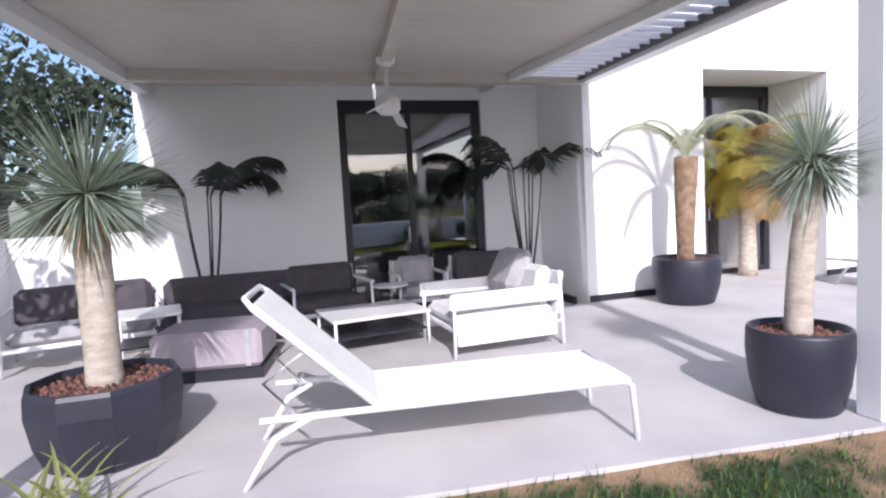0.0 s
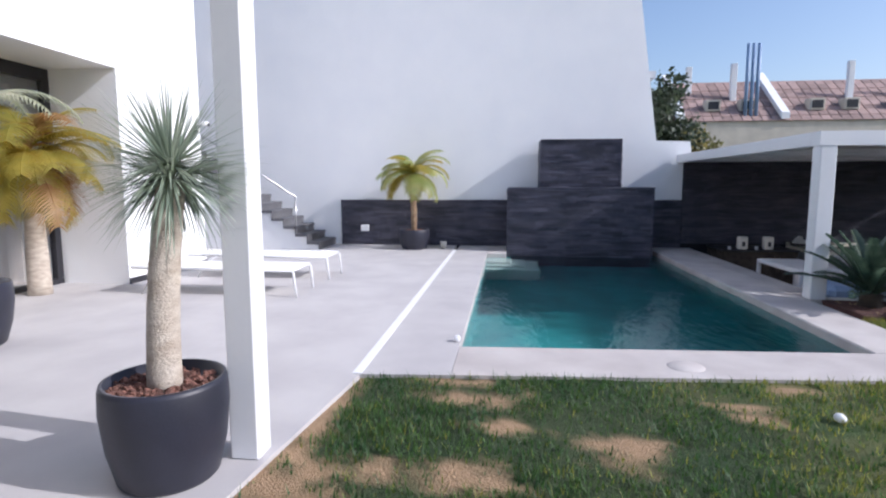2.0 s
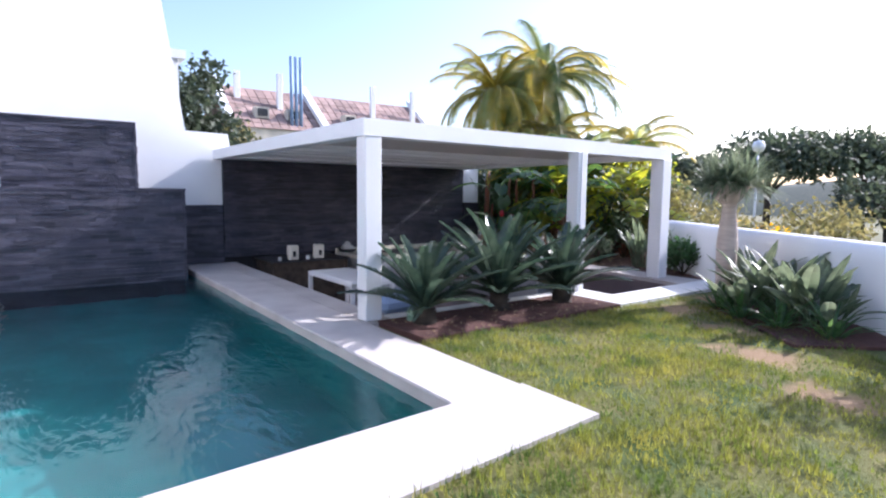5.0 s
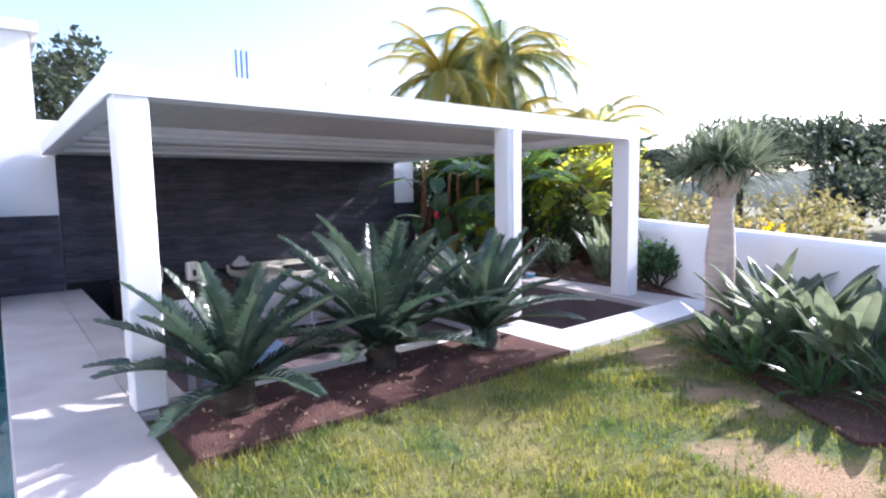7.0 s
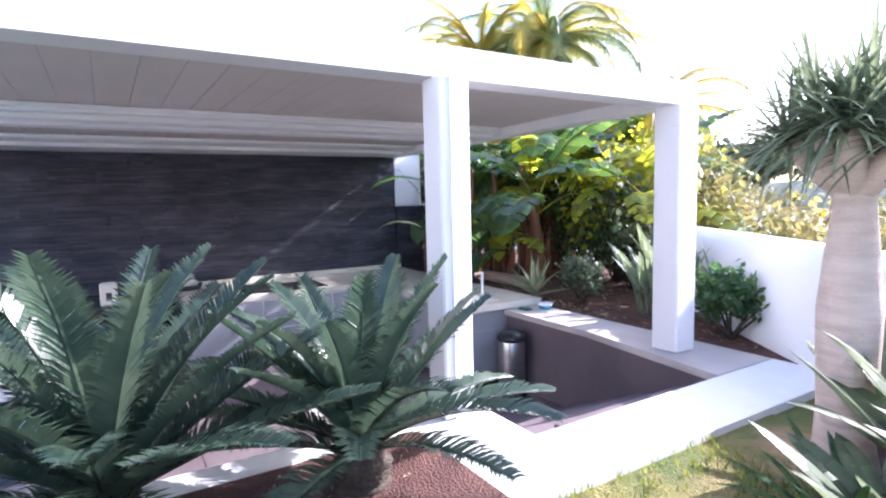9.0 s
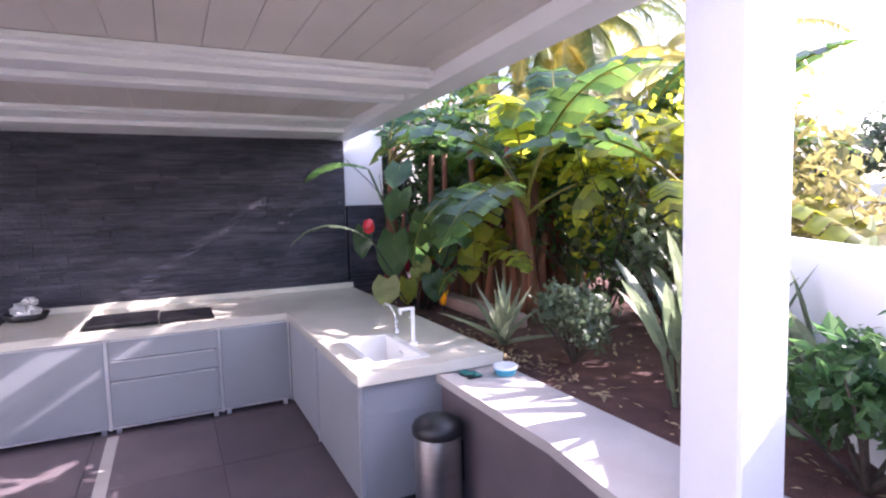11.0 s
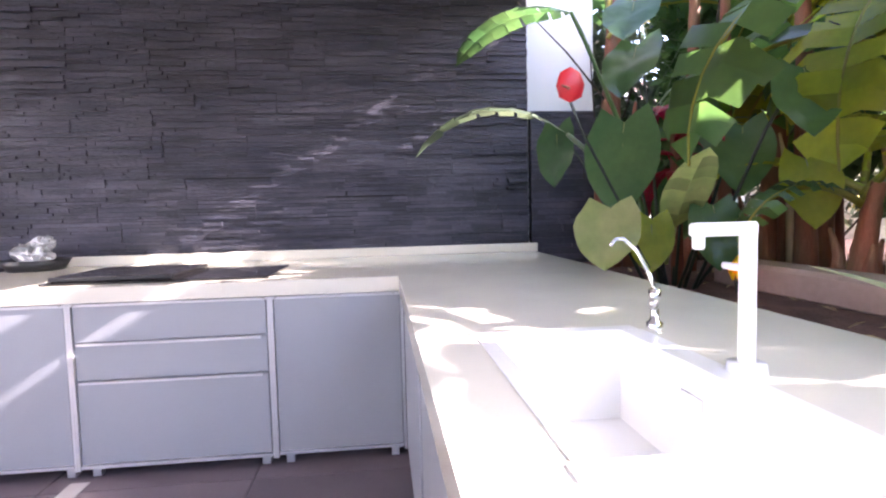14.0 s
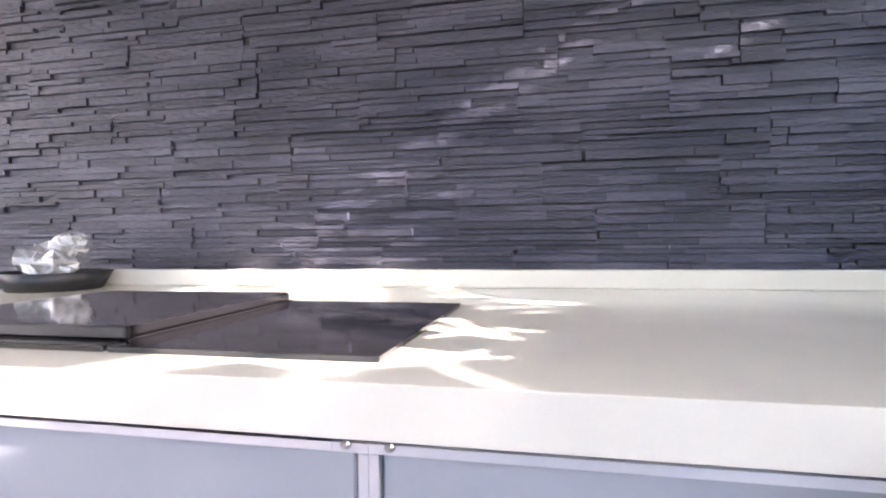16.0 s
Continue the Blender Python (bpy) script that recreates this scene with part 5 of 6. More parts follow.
# heart-leaved plant and red cordyline beside the worktop
PX, PY = 13.78, -10.02
ph = thing("anthurium", (PX, PY, 0), "large heart-leaved plant with glossy green leaves and one red flower", "plant")


def heart(b, base, az, L, w, hang, rng):
    """A broad heart-shaped leaf: base is where the stalk joins; it hangs by so many degrees and faces az."""
    c, q = math.cos(radians(hang)), math.sin(radians(hang))
    fwd, side = Vector((math.cos(az) * c, math.sin(az) * c, -q)), Vector((-math.sin(az), math.cos(az), 0))
    up = side.cross(fwd) * -1
    rows = []
    for i in range(9):
        f = i / 8
        hw = w / 2 * (math.sin(math.pi * min(1, (f + 0.22) / 1.22)) ** 0.75)
        row = []
        for u in (-1, -0.5, 0, 0.5, 1):
            back = -0.16 * L * abs(u) * (1 - f) ** 3
            dip = 0.1 * w * (abs(u) ** 1.5) * (1 if abs(u) < 1 else 0.7) + 0.012 * math.sin(f * 14 + u * 3)
            row.append(Vector(base) + fwd * (f * L + back) + side * (u * hw) + up * (dip - 0.12 * L * f * f))
        rows.append(row)
    n = len(b.v)
    b.mid = [row[2] + up * -0.004 for row in rows]
    for row in rows:
        b.v += [tuple(p) for p in row]
    for i in range(8):
        for j in range(4):
            k = n + i * 5 + j
            b.f.append((k, k + 1, k + 6, k + 5))
    b.smooth = True
    return b


for (x, y, z, az, L, w, hang, k) in ((13.72, -9.74, 0.84, 2.55, 0.48, 0.36, 68, "broad"), (13.4, -9.53, 0.42, 2.4, 0.28, 0.3, 70, "palm"), (14.32, -9.6, 0.9, 2.4, 0.36, 0.24, 74, "broad"),
                                     (13.95, -10.22, 0.95, 2.7, 0.42, 0.34, 60, "broad"), (13.6, -10.28, 0.8, 2.6, 0.36, 0.28, 66, "broad"), (14.0, -9.95, 1.3, 2.3, 0.4, 0.32, 48, "broad"),
                                     (13.55, -10.1, 0.42, 2.9, 0.32, 0.26, 66, "broad"), (13.65, -9.85, 0.36, 2.5, 0.27, 0.22, 72, "banana_lit"), (14.1, -10.25, 0.55, 2.5, 0.36, 0.3, 68, "broad"),
                                     (13.4, -10.45, 0.62, 2.8, 0.34, 0.26, 62, "banana_lit"), (14.25, -10.05, 1.62, 2.5, 0.42, 0.32, 40, "broad"), (13.3, -10.35, 1.0, 2.7, 0.36, 0.28, 55, "broad")):
    hv = heart(B(), (x - PX, y - PY, z), az, L, w, hang, r2)
    lf = part("leaf", hv, k, ph)
    part("midrib", B().tube(hv.mid, [0.006 - 0.0006 * i for i in range(9)], 5, False), "palm", lf, "pale green midrib")
    part("stalk", B().tube([((x - PX) * 0.2, (y - PY) * 0.2, 0), ((x - PX) * 0.75, (y - PY) * 0.75, z * 0.75), (x - PX, y - PY, z)], [0.01, 0.008, 0.006], 6), "palm_dark", lf)
st2 = [(0.0, 0.1, 0.0), (-0.15, 0.35, 0.45), (-0.31, 0.58, 0.74), (-0.36, 0.66, 0.88)]
fl = part("flower_stalk", B().tube(st2, 0.007, 6), "palm_dark", ph)
bloom = B().lathe([(0, -0.005), (0.05, 0.02), (0.064, 0.07), (0.045, 0.125), (0, 0.15)], 14, st2[-1])
bloom.v = [(st2[-1][0] + (p[0] - st2[-1][0]) * 0.35, p[1], p[2]) for p in bloom.v]
part("flower", bloom, "red", ph, "single red flower")
part("spike", B().tube([(-0.4, 0.68, 0.93), (-0.43, 0.72, 0.935)], [0.008, 0.004], 6), "stem", ph, "thin dark flower spike")
arch = arc((-0.06, 0.28, 0.36), 1.1, 1.48, 72, 126, 14)
part("long_leaf", paddle(B(), arch, 0.17, r2, 0.1, 0.3, 0.42), "dull", ph, "long arching grey-green leaf")
dark_leaf = [Vector((0.1, 0.0, 0)), Vector((0.3, 0.15, 0.9)), Vector((0.44, 0.3, 1.4))] + arc((0.5, 0.35, 1.56), 0.69, 0.98, 18, 60, 9)
part("long_leaf", paddle(B(), dark_leaf, 0.3, r2, 0.06, 0.3, 0.27), "broad", ph, "broad dark green leaf over the worktop")
side_leaf = arc((0.06, 0.0, 0.12), 2.9, 0.86, 52, 30, 10)
part("long_leaf", paddle(B(), side_leaf, 0.22, r2, 0.0, 0.3, 0.3), "palm", ph, "pale yellow-green upright leaf")
co = thing("cordyline", (13.9, -10.12, 0), "cordyline with a cluster of drooping bright red leaves", "plant")
part("stem", B().tube([(0, 0, 0), (-0.02, 0.02, 0.5), (-0.05, 0.05, 0.86)], [0.035, 0.03, 0.02], 8), "stem", co)
for i in range(11):
    part("leaf", paddle(B(), arc((-0.05, 0.05, 0.86 - 0.03 * i), i * 2.4, r2.uniform(0.28, 0.42), r2.uniform(-10, 45), r2.uniform(80, 120), 8), 0.11, r2, 0.0, 0.3, 0.05), "red_bract", co)
for (x, y, r) in ((14.45, -10.5, 0.05), (13.75, -10.75, 0.06), (14.25, -10.62, 0.045), (13.35, -10.95, 0.06), (14.05, -11.1, 0.06)):
    bs = thing("young_banana_plant", (x, y, 0), "slender leafless banana plant with a red-brown stem", "plant", "bare stems among the bananas")
    part("stem", trunk(B(), 1.75, r, r * 0.6, r2, (r2.uniform(-0.12, 0.12), r2.uniform(-0.1, 0.1)), 0, 10, 0.06), "stem", bs)
    part("sheath", B().tube([(r, 0.02, 0), (r * 1.2, 0.03, 0.5), (r * 2.2, 0.06, 0.8)], [r * 0.6, r * 0.45, 0.006], 7), "litter", bs, "dry straw-coloured sheath")
tr = thing("planter_trough", (13.15, -10.42, 0), "low terracotta red edging trough in the bed", "planter")
part("body", B().box((0, 0, 0.06), (1.5, 0.2, 0.14), 0.02), "tile", tr)
of = thing("strelitzia_flower", (13.5, -10.2, 0), "orange bird-of-paradise flower on a stalk", "flower")
part("stalk", B().tube([(0, 0, 0), (0.02, 0, 0.08)], 0.01, 6), "palm_dark", of)
b = B()
for az in (0.4, 1.2, 2.0, 2.8, 3.6):
    b.ribbon(arc((0.02, 0, 0.06), az, 0.2, 76, 25, 4), [0.03, 0.07, 0.06, 0.04, 0.002], 0.4)
part("petals", b, "orange", of)


def leaves(b, centre, radii, n, size, rng, hollow=0.55):
    """Loose leaves through the outer part of a lumpy crown."""
    for i in range(n):
        d = Vector((rng.gauss(0, 1), rng.gauss(0, 1), rng.gauss(0, 1))).normalized()
        k = hollow + (1 - hollow) * rng.random() ** 0.6
        k *= 0.75 + 0.45 * noise.noise(d * 2.3 + Vector(centre) * 0.37)
        p = Vector(centre) + Vector((d.x * radii[0], d.y * radii[1], d.z * radii[2])) * k
        T = Euler((rng.uniform(-1.2, 1.2), rng.uniform(-1.2, 1.2), rng.uniform(0, 6.28))).to_matrix()
        s = size * rng.uniform(0.6, 1.3)
        q = [p + T @ Vector(v) for v in ((-s * 0.5, 0, 0), (0, -s * 0.28, s * 0.05), (s * 0.5, 0, 0), (0, s * 0.28, s * 0.05))]
        b.quad(*q)
    return b


def shrub(name, at, r, h, n, size, mat, label, rng, group=""):
    t = thing(name, at, label, "shrub", group)
    for i in range(7):
        az = i * 0.9
        part("branch", B().tube(arc((0, 0, 0), az, h * 0.8, rng.uniform(50, 85), 25, 5), [0.014, 0.012, 0.01, 0.008, 0.006, 0.003], 5), "bark_dark", t)
    b = B()
    for i in range(6):
        a = i * 1.05
        leaves(b, (r * 0.45 * math.cos(a), r * 0.45 * math.sin(a), h * rng.uniform(0.4, 0.72)), (r * 0.6, r * 0.6, h * 0.34), n // 6, size, rng, 0.3)
    part("foliage", b, mat, t)
    return t


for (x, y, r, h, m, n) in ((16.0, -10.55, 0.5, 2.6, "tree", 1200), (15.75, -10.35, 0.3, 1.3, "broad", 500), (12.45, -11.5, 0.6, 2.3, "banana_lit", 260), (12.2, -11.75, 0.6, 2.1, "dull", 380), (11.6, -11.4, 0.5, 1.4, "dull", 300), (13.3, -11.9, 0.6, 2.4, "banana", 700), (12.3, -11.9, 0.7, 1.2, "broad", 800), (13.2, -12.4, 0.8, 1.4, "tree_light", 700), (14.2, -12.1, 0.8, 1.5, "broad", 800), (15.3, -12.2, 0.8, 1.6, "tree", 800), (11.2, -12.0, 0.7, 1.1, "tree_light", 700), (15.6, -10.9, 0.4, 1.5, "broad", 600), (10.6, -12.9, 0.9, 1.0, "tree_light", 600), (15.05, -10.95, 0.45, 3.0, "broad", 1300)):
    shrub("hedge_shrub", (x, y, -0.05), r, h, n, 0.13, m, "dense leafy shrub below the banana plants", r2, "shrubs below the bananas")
shrub("shrub", (11.3, -10.15, 0), 0.34, 0.62, 1300, 0.06, "dull", "grey-green rounded shrub on the mulch", r2)
shrub("shrub", (9.35, -9.98, 0), 0.36, 0.78, 900, 0.08, "broad", "dark green shrub beside the pavilion post", r2)
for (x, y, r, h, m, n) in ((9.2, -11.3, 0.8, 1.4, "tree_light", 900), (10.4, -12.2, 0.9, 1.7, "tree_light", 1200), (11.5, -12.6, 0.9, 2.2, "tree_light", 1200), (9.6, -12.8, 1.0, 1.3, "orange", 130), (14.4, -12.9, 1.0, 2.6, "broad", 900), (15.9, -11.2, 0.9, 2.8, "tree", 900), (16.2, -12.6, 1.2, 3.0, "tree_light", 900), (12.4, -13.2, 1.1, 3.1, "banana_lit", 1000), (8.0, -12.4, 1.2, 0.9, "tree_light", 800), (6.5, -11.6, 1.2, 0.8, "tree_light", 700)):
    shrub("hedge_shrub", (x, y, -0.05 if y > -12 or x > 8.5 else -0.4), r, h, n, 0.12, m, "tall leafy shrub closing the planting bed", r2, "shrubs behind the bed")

# dragon tree
dt = thing("dragon_tree", (7.75, -8.27, 0), "dragon tree with a smooth swollen trunk and dense spiky crown", "tree")
part("trunk", B().lathe([(0.15, 0), (0.125, 0.12), (0.118, 0.3), (0.128, 0.55), (0.132, 0.75), (0.112, 0.98), (0.088, 1.2), (0.085, 1.36), (0.06, 1.46)], 24), "dragon", dt)
for i in range(11):
    a = i * 2.4
    r = 0.3 * math.sqrt((i + 0.3) / 11)
    q = (r * math.cos(a), r * math.sin(a), 1.5 + 0.2 * (1 - r / 0.32))
    part("limb", B().tube([(0, 0, 1.3), (q[0] * 0.6, q[1] * 0.6, 1.42), q], [0.08, 0.06, 0.04], 8), "dragon", dt)
    part("rosette", blades(B(), q, 75, 0.54, 0.022, r2, -22, 85, 32, 0.02), "strel", dt)

# far palms, trees, houses
def big_palm(at, h, n, L, mats, rng, label):
    t = thing("palm_tree", at, label, "palm tree", "tall palms beyond the wall")
    part("trunk", trunk(B(), h, 0.2, 0.13, rng, (rng.uniform(-0.4, 0.4), 0), 0, 12, 0.05), "bark", t)
    for i in range(n):
        part("frond", frond(B(), (0, 0, h), i * 2.4, L * rng.uniform(0.85, 1.2), rng.uniform(-30, 72), rng.uniform(70, 140), L * 0.2, 56, 0.02, rng, -0.5), mats[i % len(mats)], t)
    return t


r3 = random.Random(5)
big_palm((20.0, -14.9, -1.75), 6.9, 44, 2.5, ("palm_gold", "palm_gold", "palm"), r3, "tall palm with golden-green drooping fronds")
big_palm((19.6, -17.1, -1.75), 7.6, 46, 3.3, ("palm_green", "palm_green", "palm_gold"), r3, "tall palm with a broad green crown")
big_palm((17.6, -14.6, -1.75), 4.4, 20, 2.3, ("palm_gold", "palm"), r3, "low palm with golden fronds")
big_palm((13.5, -14.3, -1.75), 4.5, 30, 1.7, ("palm_gold", "palm"), r3, "low golden palm behind the banana plants")
big_palm((21.5, -18.6, -1.75), 7.4, 22, 3.2, ("palm", "palm_gold", "palm"), r3, "tall palm with green drooping fronds")
big_palm((18.5, -16.6, -1.75), 5.4, 20, 2.5, ("palm_gold", "tree_light"), r3, "lower palm with golden fronds")
big_palm((23.0, -19.5, -1.75), 7.0, 20, 2.6, ("palm", "tree"), r3, "tall palm with dark green fronds")


def tree(at, h, r, n, size, mat, rng, label, flat=0.6, name="tree", group="trees in the valley"):
    t = thing(name, at, label, "tree", group)
    part("trunk", trunk(B(), h * 0.75, 0.035 * h, 0.015 * h, rng, (rng.uniform(-0.3, 0.3), 0)), "bark_dark", t)
    for i in range(5):
        part("limb", B().tube(arc((0, 0, h * 0.45), i * 1.26, r * 0.8, 50, 20, 5), [0.02 * h, 0.016 * h, 0.012 * h, 0.009 * h, 0.006 * h, 0.003 * h], 6), "bark_dark", t)
    b = B()
    for i in range(10):
        a, q = i * 2.4, r * 0.62 * math.sqrt(i / 10)
        leaves(b, (q * math.cos(a), q * math.sin(a), h * (0.66 + 0.2 * rng.random())), (r * 0.5, r * 0.5, r * 0.5 * flat), n // 10, size, rng, 0.35)
    part("crown", b, mat, t)
    return t


tree((20.5, -4.6, -1.75), 7.2, 1.5, 2200, 0.2, "tree", r3, "leafy dark tree behind the white wall", 1.0)
tree((21.5, -5.6, -1.75), 5.6, 1.3, 1600, 0.2, "tree_light", r3, "yellow-green tree behind the white wall", 1.0)
for (x, y, h, r) in ((27, -26, 7.5, 3.2), (31, -30, 8, 3.6), (24, -23, 5.6, 2.4), (22, -42, 8.5, 5.0), (14, -52, 9, 5.5), (6, -54, 8, 5.5), (36, -38, 8.4, 4.5), (18, -47, 8.6, 5.0), (25, -36, 6.6, 3.2), (9, -48, 8.0, 4.5), (3, -46, 8.0, 5.0), (10, -60, 9, 6.0), (0, -56, 9, 6), (-8, -60, 9, 6)):
    tree((x, y, -2.4), h, r, 5000, 0.42, "tree", r3, "dark umbrella pine in the valley", 0.8, "pine_tree", "pines in the valley")
for (x, y, h, r) in ((15, -17, 3.2, 1.8), (18, -20, 3.4, 2.2), (11, -20, 2.4, 2.0), (13, -26, 3.0, 2.4), (6, -24, 2.2, 2.0), (9, -30, 2.8, 2.6), (20, -27, 3.4, 2.6), (3, -20, 2.0, 1.8)):
    tree((x, y, -1.8), h, r, 1100, 0.2, "tree_light", r3, "dry olive-green bush on the slope", 0.8, "bush", "bushes on the slope")
for (x, y, h, w) in ((15.9, -37, 7.0, 1.1), (13.0, -46, 7.4, 1.1)):
    cy = thing("cypress", (x, y, -2.0), "slender dark green cypress", "tree", "cypresses in the valley")
    part("trunk", B().tube([(0, 0, 0), (0, 0, h * 0.5)], 0.12, 8), "bark_dark", cy)
    b = B()
    for i in range(22):
        f = i / 22
        leaves(b, (0, 0, 0.3 + f * (h - 0.5)), (w * (1 - f) ** 0.7 * 0.9 + 0.06, w * (1 - f) ** 0.7 * 0.9 + 0.06, 0.35), 90, 0.2, r3, 0.5)
    part("crown", b, "tree", cy)
# trees behind the terrace side wall and behind the start, mirrored in the door glass
# the one at (-3.0, 3.2) stays out of view, added to shade the left terrace
for (x, y, h, r) in ((-2.4, 10.2, 5.4, 2.2), (-4.6, 8.0, 4.6, 2.0), (-3.0, 3.2, 4.9, 2.2), (-4.4, 12.5, 6.5, 2.6), (-2, -18, 4.6, 2.6), (3, -21, 4.8, 2.8), (-7, -17, 4.4, 2.6), (8, -19, 4.2, 2.2)):
    tree((x, y, -1.75 if y < 0 else -1.75), h + (1.25 if y > 0 else 0), r, 1900, 0.2, "tree", r3, "dense dark green garden tree", 0.9, group="trees round the garden")
for i in range(8):
    x, y = -14 + i * 4.2, -37 - (i * 37 % 11)
    tree((x, y, -2.4), r3.uniform(3.2, 4.6), r3.uniform(2.4, 3.4), 2200, 0.36, "tree", r3, "rounded dark evergreen bush in the valley", 1.0, "evergreen_bush", "evergreen bushes in the valley")
tree((4.3, -8.9, -1.2), 4.6, 1.0, 1600, 0.14, "tree", r3, "small dense tree just outside the low wall", 1.0, group="trees round the garden")
hl = B()
for i in range(61):
    x = -160 + i * 8
    top = 5 + 4 * noise.noise(Vector((x * 0.02, 0, 0))) + 1.6 * noise.noise(Vector((x * 0.11, 5, 0)))
    hl.v += [(x, -95, -1.8), (x, -110, top * 0.6), (x, -135, top), (x, -200, -1.8)]
for i in range(60):
    hl.f += [(i * 4 + j, i * 4 + 4 + j, i * 4 + 5 + j, i * 4 + 1 + j) for j in range(3)]
hl.smooth = True
structure("backdrop", hl, "tree", "distant dark wooded ridge", "hill")
# hillside house with tiled roof
hs = thing("hillside_house", (48, -22, -2), "cream house with a terracotta tiled roof and white gables", "house")
part("wall", B().span((0, -10, 0), (9, 9, 8.4)), "facade", hs)
roof = part("roof", B().quad((-0.1, -10, 8.25), (-0.1, 9, 8.25), (4.8, 9, 12.05), (4.8, -10, 12.05)), "tile", hs)
for i in range(26):
    for j in range(9):
        y, f = -9.8 + i * 0.72, j / 9
        part("tile", B().box((0.2 + f * 4.6, y, 8.5 + f * 3.6 + 0.05 * (j % 2)), (0.75, 0.68, 0.09), 0.02, Matrix.Rotation(-0.66, 3, "Y")), "tile_one", roof)
part("roof_back", B().quad((4.8, -10, 12.0), (4.8, 9, 12.0), (9.5, 9, 8.3), (9.5, -10, 8.3)), "tile", hs)
for yy in (-10.2, 1.2, 8.9):
    part("gable", beam(B(), (-0.2, yy, 8.4), (4.9, yy, 12.3), 0.6, 0.5), "plaster", hs, "white sloping gable coping")
for yy in (6.2, 3.6, -1.5, -4.0, -7.5):
    w2 = part("window", B().box((1.2, yy, 9.6), (0.9, 1.1, 0.9), 0.03), "facade", hs)
    part("pane", B().box((0.73, yy, 9.6), (0.03, 0.8, 0.6)), "frame", w2)
for yy in (4.2, -4.6, -9.0, 7.4):
    part("chimney", B().box((2.4 if yy != 7.4 else 3.4, yy, 11.3), (0.35, 0.45, 3.6), 0.02), "plaster", hs)
for k in range(3):
    part("flue", B().tube([(0.5, 3.9 - 0.4 * k, 8.5), (0.5, 3.9 - 0.4 * k, 14.2)], 0.14, 10), "shutter", hs, "blue-grey metal flue")
hw = thing("white_outbuilding", (19.0, -2.8, -1.75), "small white rendered outbuilding behind the wall", "house")
part("wall", B().span((0, -1.0, 0), (3, 1.5, 6.3)), "plaster", hw)
part("roof", B().span((-0.15, -1.15, 6.3), (3.15, 1.65, 6.5)), "plaster", hw)

nh = thing("neighbour_house", (20.8, -23.4, -1.75), "white rendered neighbouring house with small dark windows", "house")
part("wall", B().span((0, -2.6, 0), (6, 3.4, 5.2)), "plaster", nh)
part("roof", B().span((-0.2, -2.8, 5.2), (6.2, 3.6, 5.4)), "plaster", nh)
for yy, zz in ((2.5, 4.1), (-1.2, 4.1)):
    w2 = part("window", B().box((-0.01, yy, zz), (0.06, 0.62, 0.72), 0.01), "plaster", nh)
    part("pane", B().box((-0.045, yy, zz), (0.02, 0.46, 0.56)), "frame", w2)

# ---- small pieces of the setting: slate strips, floor tiles, grass, litter ----
r4 = random.Random(3)
kw = bpy.data.objects["kitchen_wall"]
near, rest = [], B()
allp = []
z = 0.1
row = 0
while z < 2.02:
    h = min(0.15, 2.03 - z)
    y = -9.66 - (0.0, 0.31, 0.14, 0.42)[row % 4]
    while y < -3.77:
        w = r4.uniform(0.5, 0.62)
        a, c = max(y, -9.66), min(y + w, -3.77)
        if c - a > 0.05:
            allp += strips(a, c, z, z + h, WX + 0.012, r4, 0.016, 0.036, 0.12, 0.44)
        y += w
    z += h
    row += 1
shared = {}
count = 0
for c, s in allp:
    if -8.7 < c[1] < -7.0 and 0.14 < c[2] < 0.8 and count < 300:
        key = (round(s[0] / 0.006), int(s[1] / 0.02), int(s[2] / 0.003))
        if key not in shared:
            q = B().box((0, 0, 0), (key[0] * 0.006, key[1] * 0.02 + 0.017, key[2] * 0.003 + 0.001))
            me = bpy.data.meshes.new("stone")
            me.from_pydata(q.v, [], q.f)
            me.materials.append(M["slate_piece"])
            shared[key] = me
        ob = new("stone", shared[key])
        ob.parent = kw
        ob.matrix_basis = pose(*c)
        count += 1
    else:
        rest.box(c, s)
tagged(part("slate_cladding", rest, "slate"), "dark split slate strips on the kitchen wall", "stone cladding", kind="stuff")

# kitchen floor tiles
fk = bpy.data.objects["floor_kitchen"]
tile_me = bpy.data.meshes.new("tile")
q = B().box((0, 0, 0), (0.972, 0.972, 0.02), 0.002)
tile_me.from_pydata(q.v, [], q.f)
tile_me.materials.append(M["pit"])
x = 9.35
while x < 15.2:
    y = -9.35
    while y < -3.9:
        ob = new("tile", tile_me)
        ob.parent = fk
        ob.matrix_basis = pose(x, y, PIT - 0.01)
        y += 0.98
    x += 0.98

structure("floor_strip", B().span((9.3, -7.09, PIT - 0.05), (13.85, -7.0, PIT + 0.003)), "coping", "pale strip set in the kitchen floor", "floor")

# worn sandy spots and grass blades
spots = []
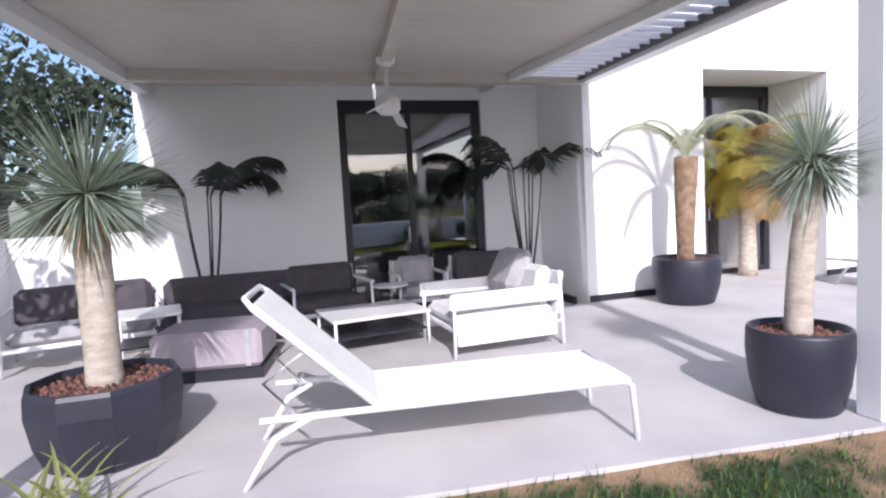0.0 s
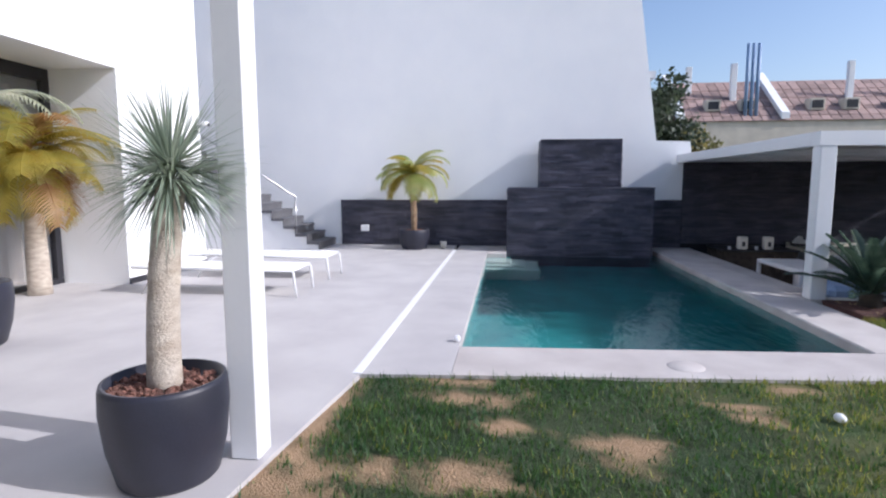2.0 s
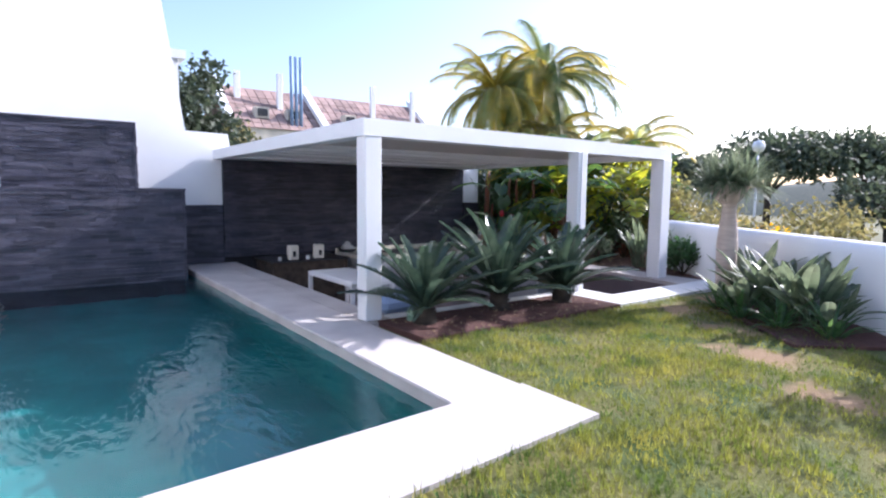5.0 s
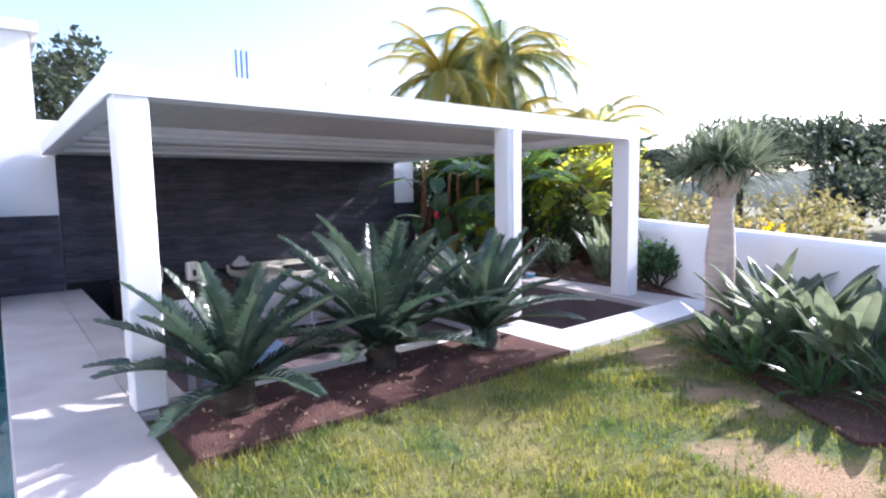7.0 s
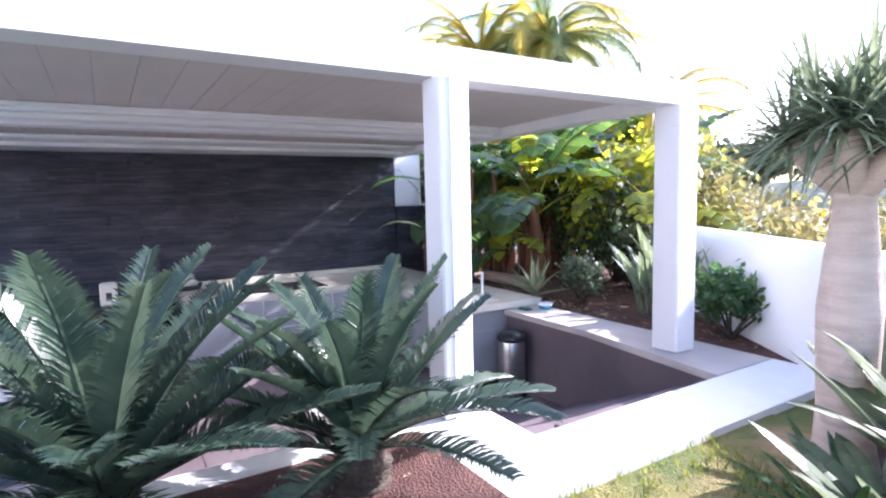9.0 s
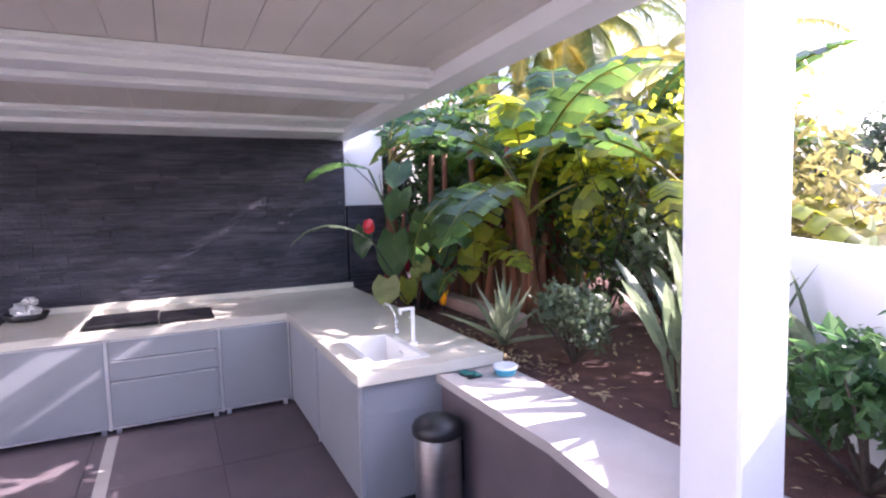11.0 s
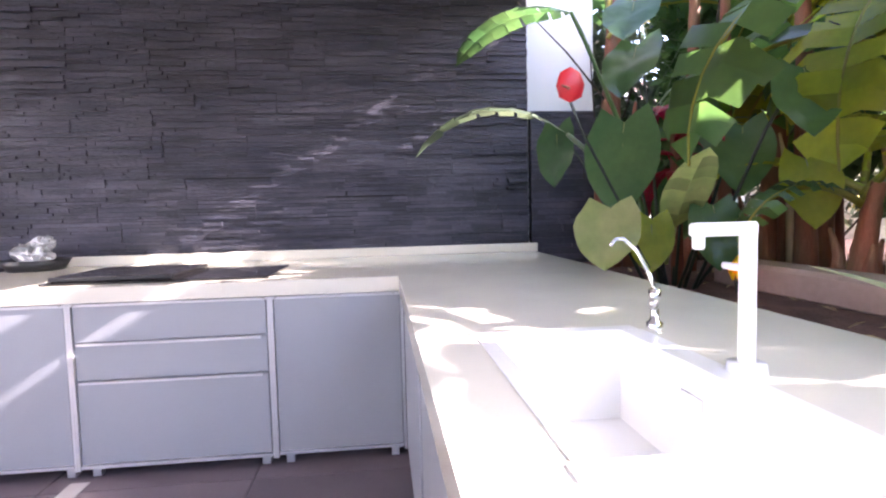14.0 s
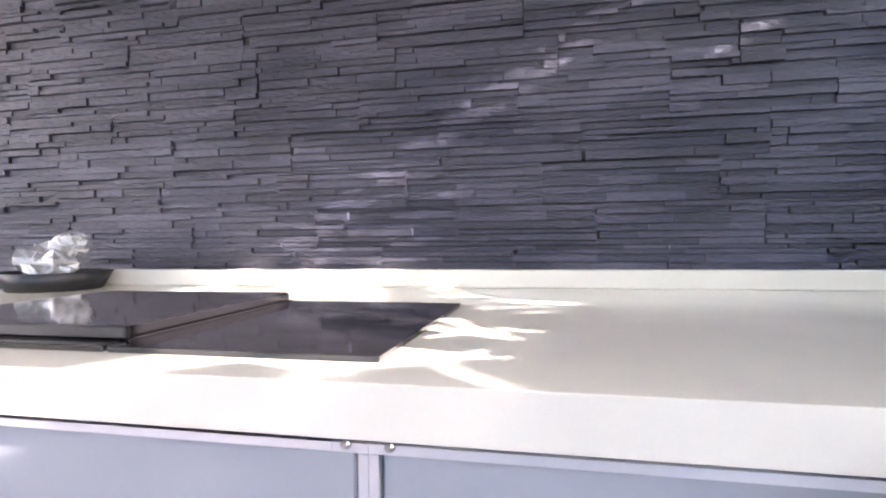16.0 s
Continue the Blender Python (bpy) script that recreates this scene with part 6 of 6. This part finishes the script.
for (x, y, a, c) in ((5.5, 0.5, 0.16, 0.4), (5.05, 0.27, 0.13, 0.26), (4.8, -0.44, 0.24, 0.26), (4.45, 1.05, 0.16, 0.3), (4.42, 0.5, 0.2, 0.28), (5.35, -1.36, 0.13, 0.2), (4.8, -2.2, 0.2, 0.24), (5.15, -2.78, 0.15, 0.22), (5.84, 0.6, 0.1, 0.4), (5.55, -1.36, 0.08, 0.24), (5.9, -1.85, 0.1, 0.2), (4.2, 1.45, 0.45, 0.35), (3.6, 1.75, 0.5, 0.22), (4.9, 1.5, 0.7, 0.14), (3.7, 0.9, 0.3, 0.3), (2.9, 1.7, 0.5, 0.2), (3.2, -0.6, 0.25, 0.2), (7.75, -7.3, 0.35, 0.4), (6.3, -6.0, 0.45, 0.35), (7.0, -6.8, 0.4, 0.28), (7.9, -8.3, 0.3, 0.4), (5.5, -5.3, 0.35, 0.3)):
    spots.append((x, y, a, c))


def bare_mask(x, y):
    """0 on grass, 1 on bare soil."""
    v = 0.0
    for sx, sy, a, c in spots:
        d = math.sqrt(((x - sx) / a) ** 2 + ((y - sy) / c) ** 2)
        d += 0.75 * noise.noise(Vector((x * 5, y * 5, 1))) + 0.5 * noise.noise(Vector((x * 16, y * 16, 4)))
        v = max(v, min(1.0, max(0.0, (1.15 - d) / 0.8)))
    edge = (1.48 - (x - 5.87) * 0.103) - y
    if x < 5.95:
        v = max(v, min(1.0, max(0.0, 1.1 - edge / 0.16 + noise.noise(Vector((x * 5, y * 5, 9))))))
    return v


def lush_mask(x, y):
    """1 where the lawn is darker green, 0 where it is dry; its reach also paints in shade on the lawn."""
    v = (y + 2.4) / 1.6 + 0.9 * noise.noise(Vector((x * 1.3, y * 1.3, 12)))
    return min(0.9, max(0.0, v)) * min(1.0, max(0.0, (x - 0.95) / 0.9))


def lawn_ok(x, y):
    if y > 1.43 - (x - 5.87) * 0.103 or x > 8.3:
        return False
    if x > 6.19 - (y + 3.67) * 0.067 and y > -3.69:
        return False
    if y < -9.3 + (8.3 - x) * 0.95 and x > 5.4:
        return False
    return y > -6.6 - max(0, x - 4) * 0.35


lg, mask, lushness = B(), [], []
NX, NY, ST = 118, 176, 0.0625
for j in range(NY + 1):
    for i in range(NX + 1):
        x, y = 0.95 + i * ST, -8.7 + j * ST
        lg.v.append((x, y, -0.03 + 0.012 * noise.noise(Vector((x * 1.5, y * 1.5, 0)))))
        mask.append(bare_mask(x, y))
        lushness.append(lush_mask(x, y))
for j in range(NY):
    for i in range(NX):
        x, y = 0.95 + (i + 0.5) * ST, -8.7 + (j + 0.5) * ST
        if (x > 6.25 and y > -3.6) or x > 8.32 or y > 1.53 - (x - 5.87) * 0.103 or y < -9.7 + (8.3 - x) * 0.62:
            continue
        k = j * (NX + 1) + i
        lg.f.append((k, k + 1, k + NX + 2, k + NX + 1))
lg.smooth = True
lob = structure("lawn", lg, "lawn", "patchy green lawn with worn sandy spots", "lawn")
at = lob.data.attributes.new("bare", "FLOAT", "POINT")
at.data.foreach_set("value", mask)
at = lob.data.attributes.new("lush", "FLOAT", "POINT")
at.data.foreach_set("value", lushness)

lush_b, dry_b = B(), B()
n = 0
while n < 90000:
    x, y = r4.uniform(1.0, 8.3), r4.uniform(-8.6, 2.2)
    d = noise.noise(Vector((x * 0.9, y * 0.9, 3))) * 0.6 + noise.noise(Vector((x * 3.1, y * 3.1, 7))) * 0.4
    if not lawn_ok(x, y):
        continue
    n += 1
    if r4.random() > 0.75 + d * 1.1 or r4.random() < bare_mask(x, y) * 1.05:
        continue
    g = lush_b if r4.random() < lush_mask(x, y) else dry_b
    h = r4.uniform(0.025, 0.065) * (1 + 0.6 * d)
    a = r4.uniform(0, 6.28)
    ux, uy = math.cos(a), math.sin(a)
    w = 0.004
    l = r4.uniform(0.1, 0.9) * h
    g.quad((x - uy * w, y + ux * w, -0.022), (x + uy * w, y - ux * w, -0.022), (x + ux * l * 0.5 + uy * w * 0.7, y + uy * l * 0.5 - ux * w * 0.7, h * 0.6 - 0.02))
    g.quad((x - uy * w + 0.008, y + ux * w, -0.022), (x + uy * w + 0.008, y - ux * w, -0.022), (x - ux * l + 0.01, y - uy * l, h - 0.02))
tagged(part("grass", lush_b, "grass"), "short uneven deep green lawn grass", "grass", kind="stuff")
tagged(part("grass", dry_b, "grass_dry"), "short dry yellow-green lawn grass", "grass", kind="stuff")
lt = B()
for i in range(420):
    x, y = r4.uniform(9.0, 14.5), r4.uniform(-11.5, -9.72)
    if r4.random() < 0.35:
        x, y = r4.gauss(11.5, 0.5), r4.gauss(-9.85, 0.1)
        if y > -9.7:
            continue
    s = r4.uniform(0.015, 0.042)
    T = Euler((r4.uniform(-0.5, 0.5), r4.uniform(-0.5, 0.5), r4.uniform(0, 6.28))).to_matrix()
    lt.quad(*[Vector((x, y, 0.015)) + T @ Vector(v) for v in ((-s, 0, 0), (0, -s * 0.4, 0.006), (s, 0, 0), (0, s * 0.4, 0.006))])
for i in range(160):
    x, y = r4.uniform(8.3, 9.15), r4.uniform(-6.55, -3.8)
    s = r4.uniform(0.012, 0.03)
    T = Euler((r4.uniform(-0.5, 0.5), r4.uniform(-0.5, 0.5), r4.uniform(0, 6.28))).to_matrix()
    lt.quad(*[Vector((x, y, 0.025)) + T @ Vector(v) for v in ((-s, 0, 0), (0, -s * 0.4, 0.006), (s, 0, 0), (0, s * 0.4, 0.006))])
tagged(part("leaf_litter", lt, "litter"), "dry fallen leaves on the mulch", "leaf litter", kind="stuff")
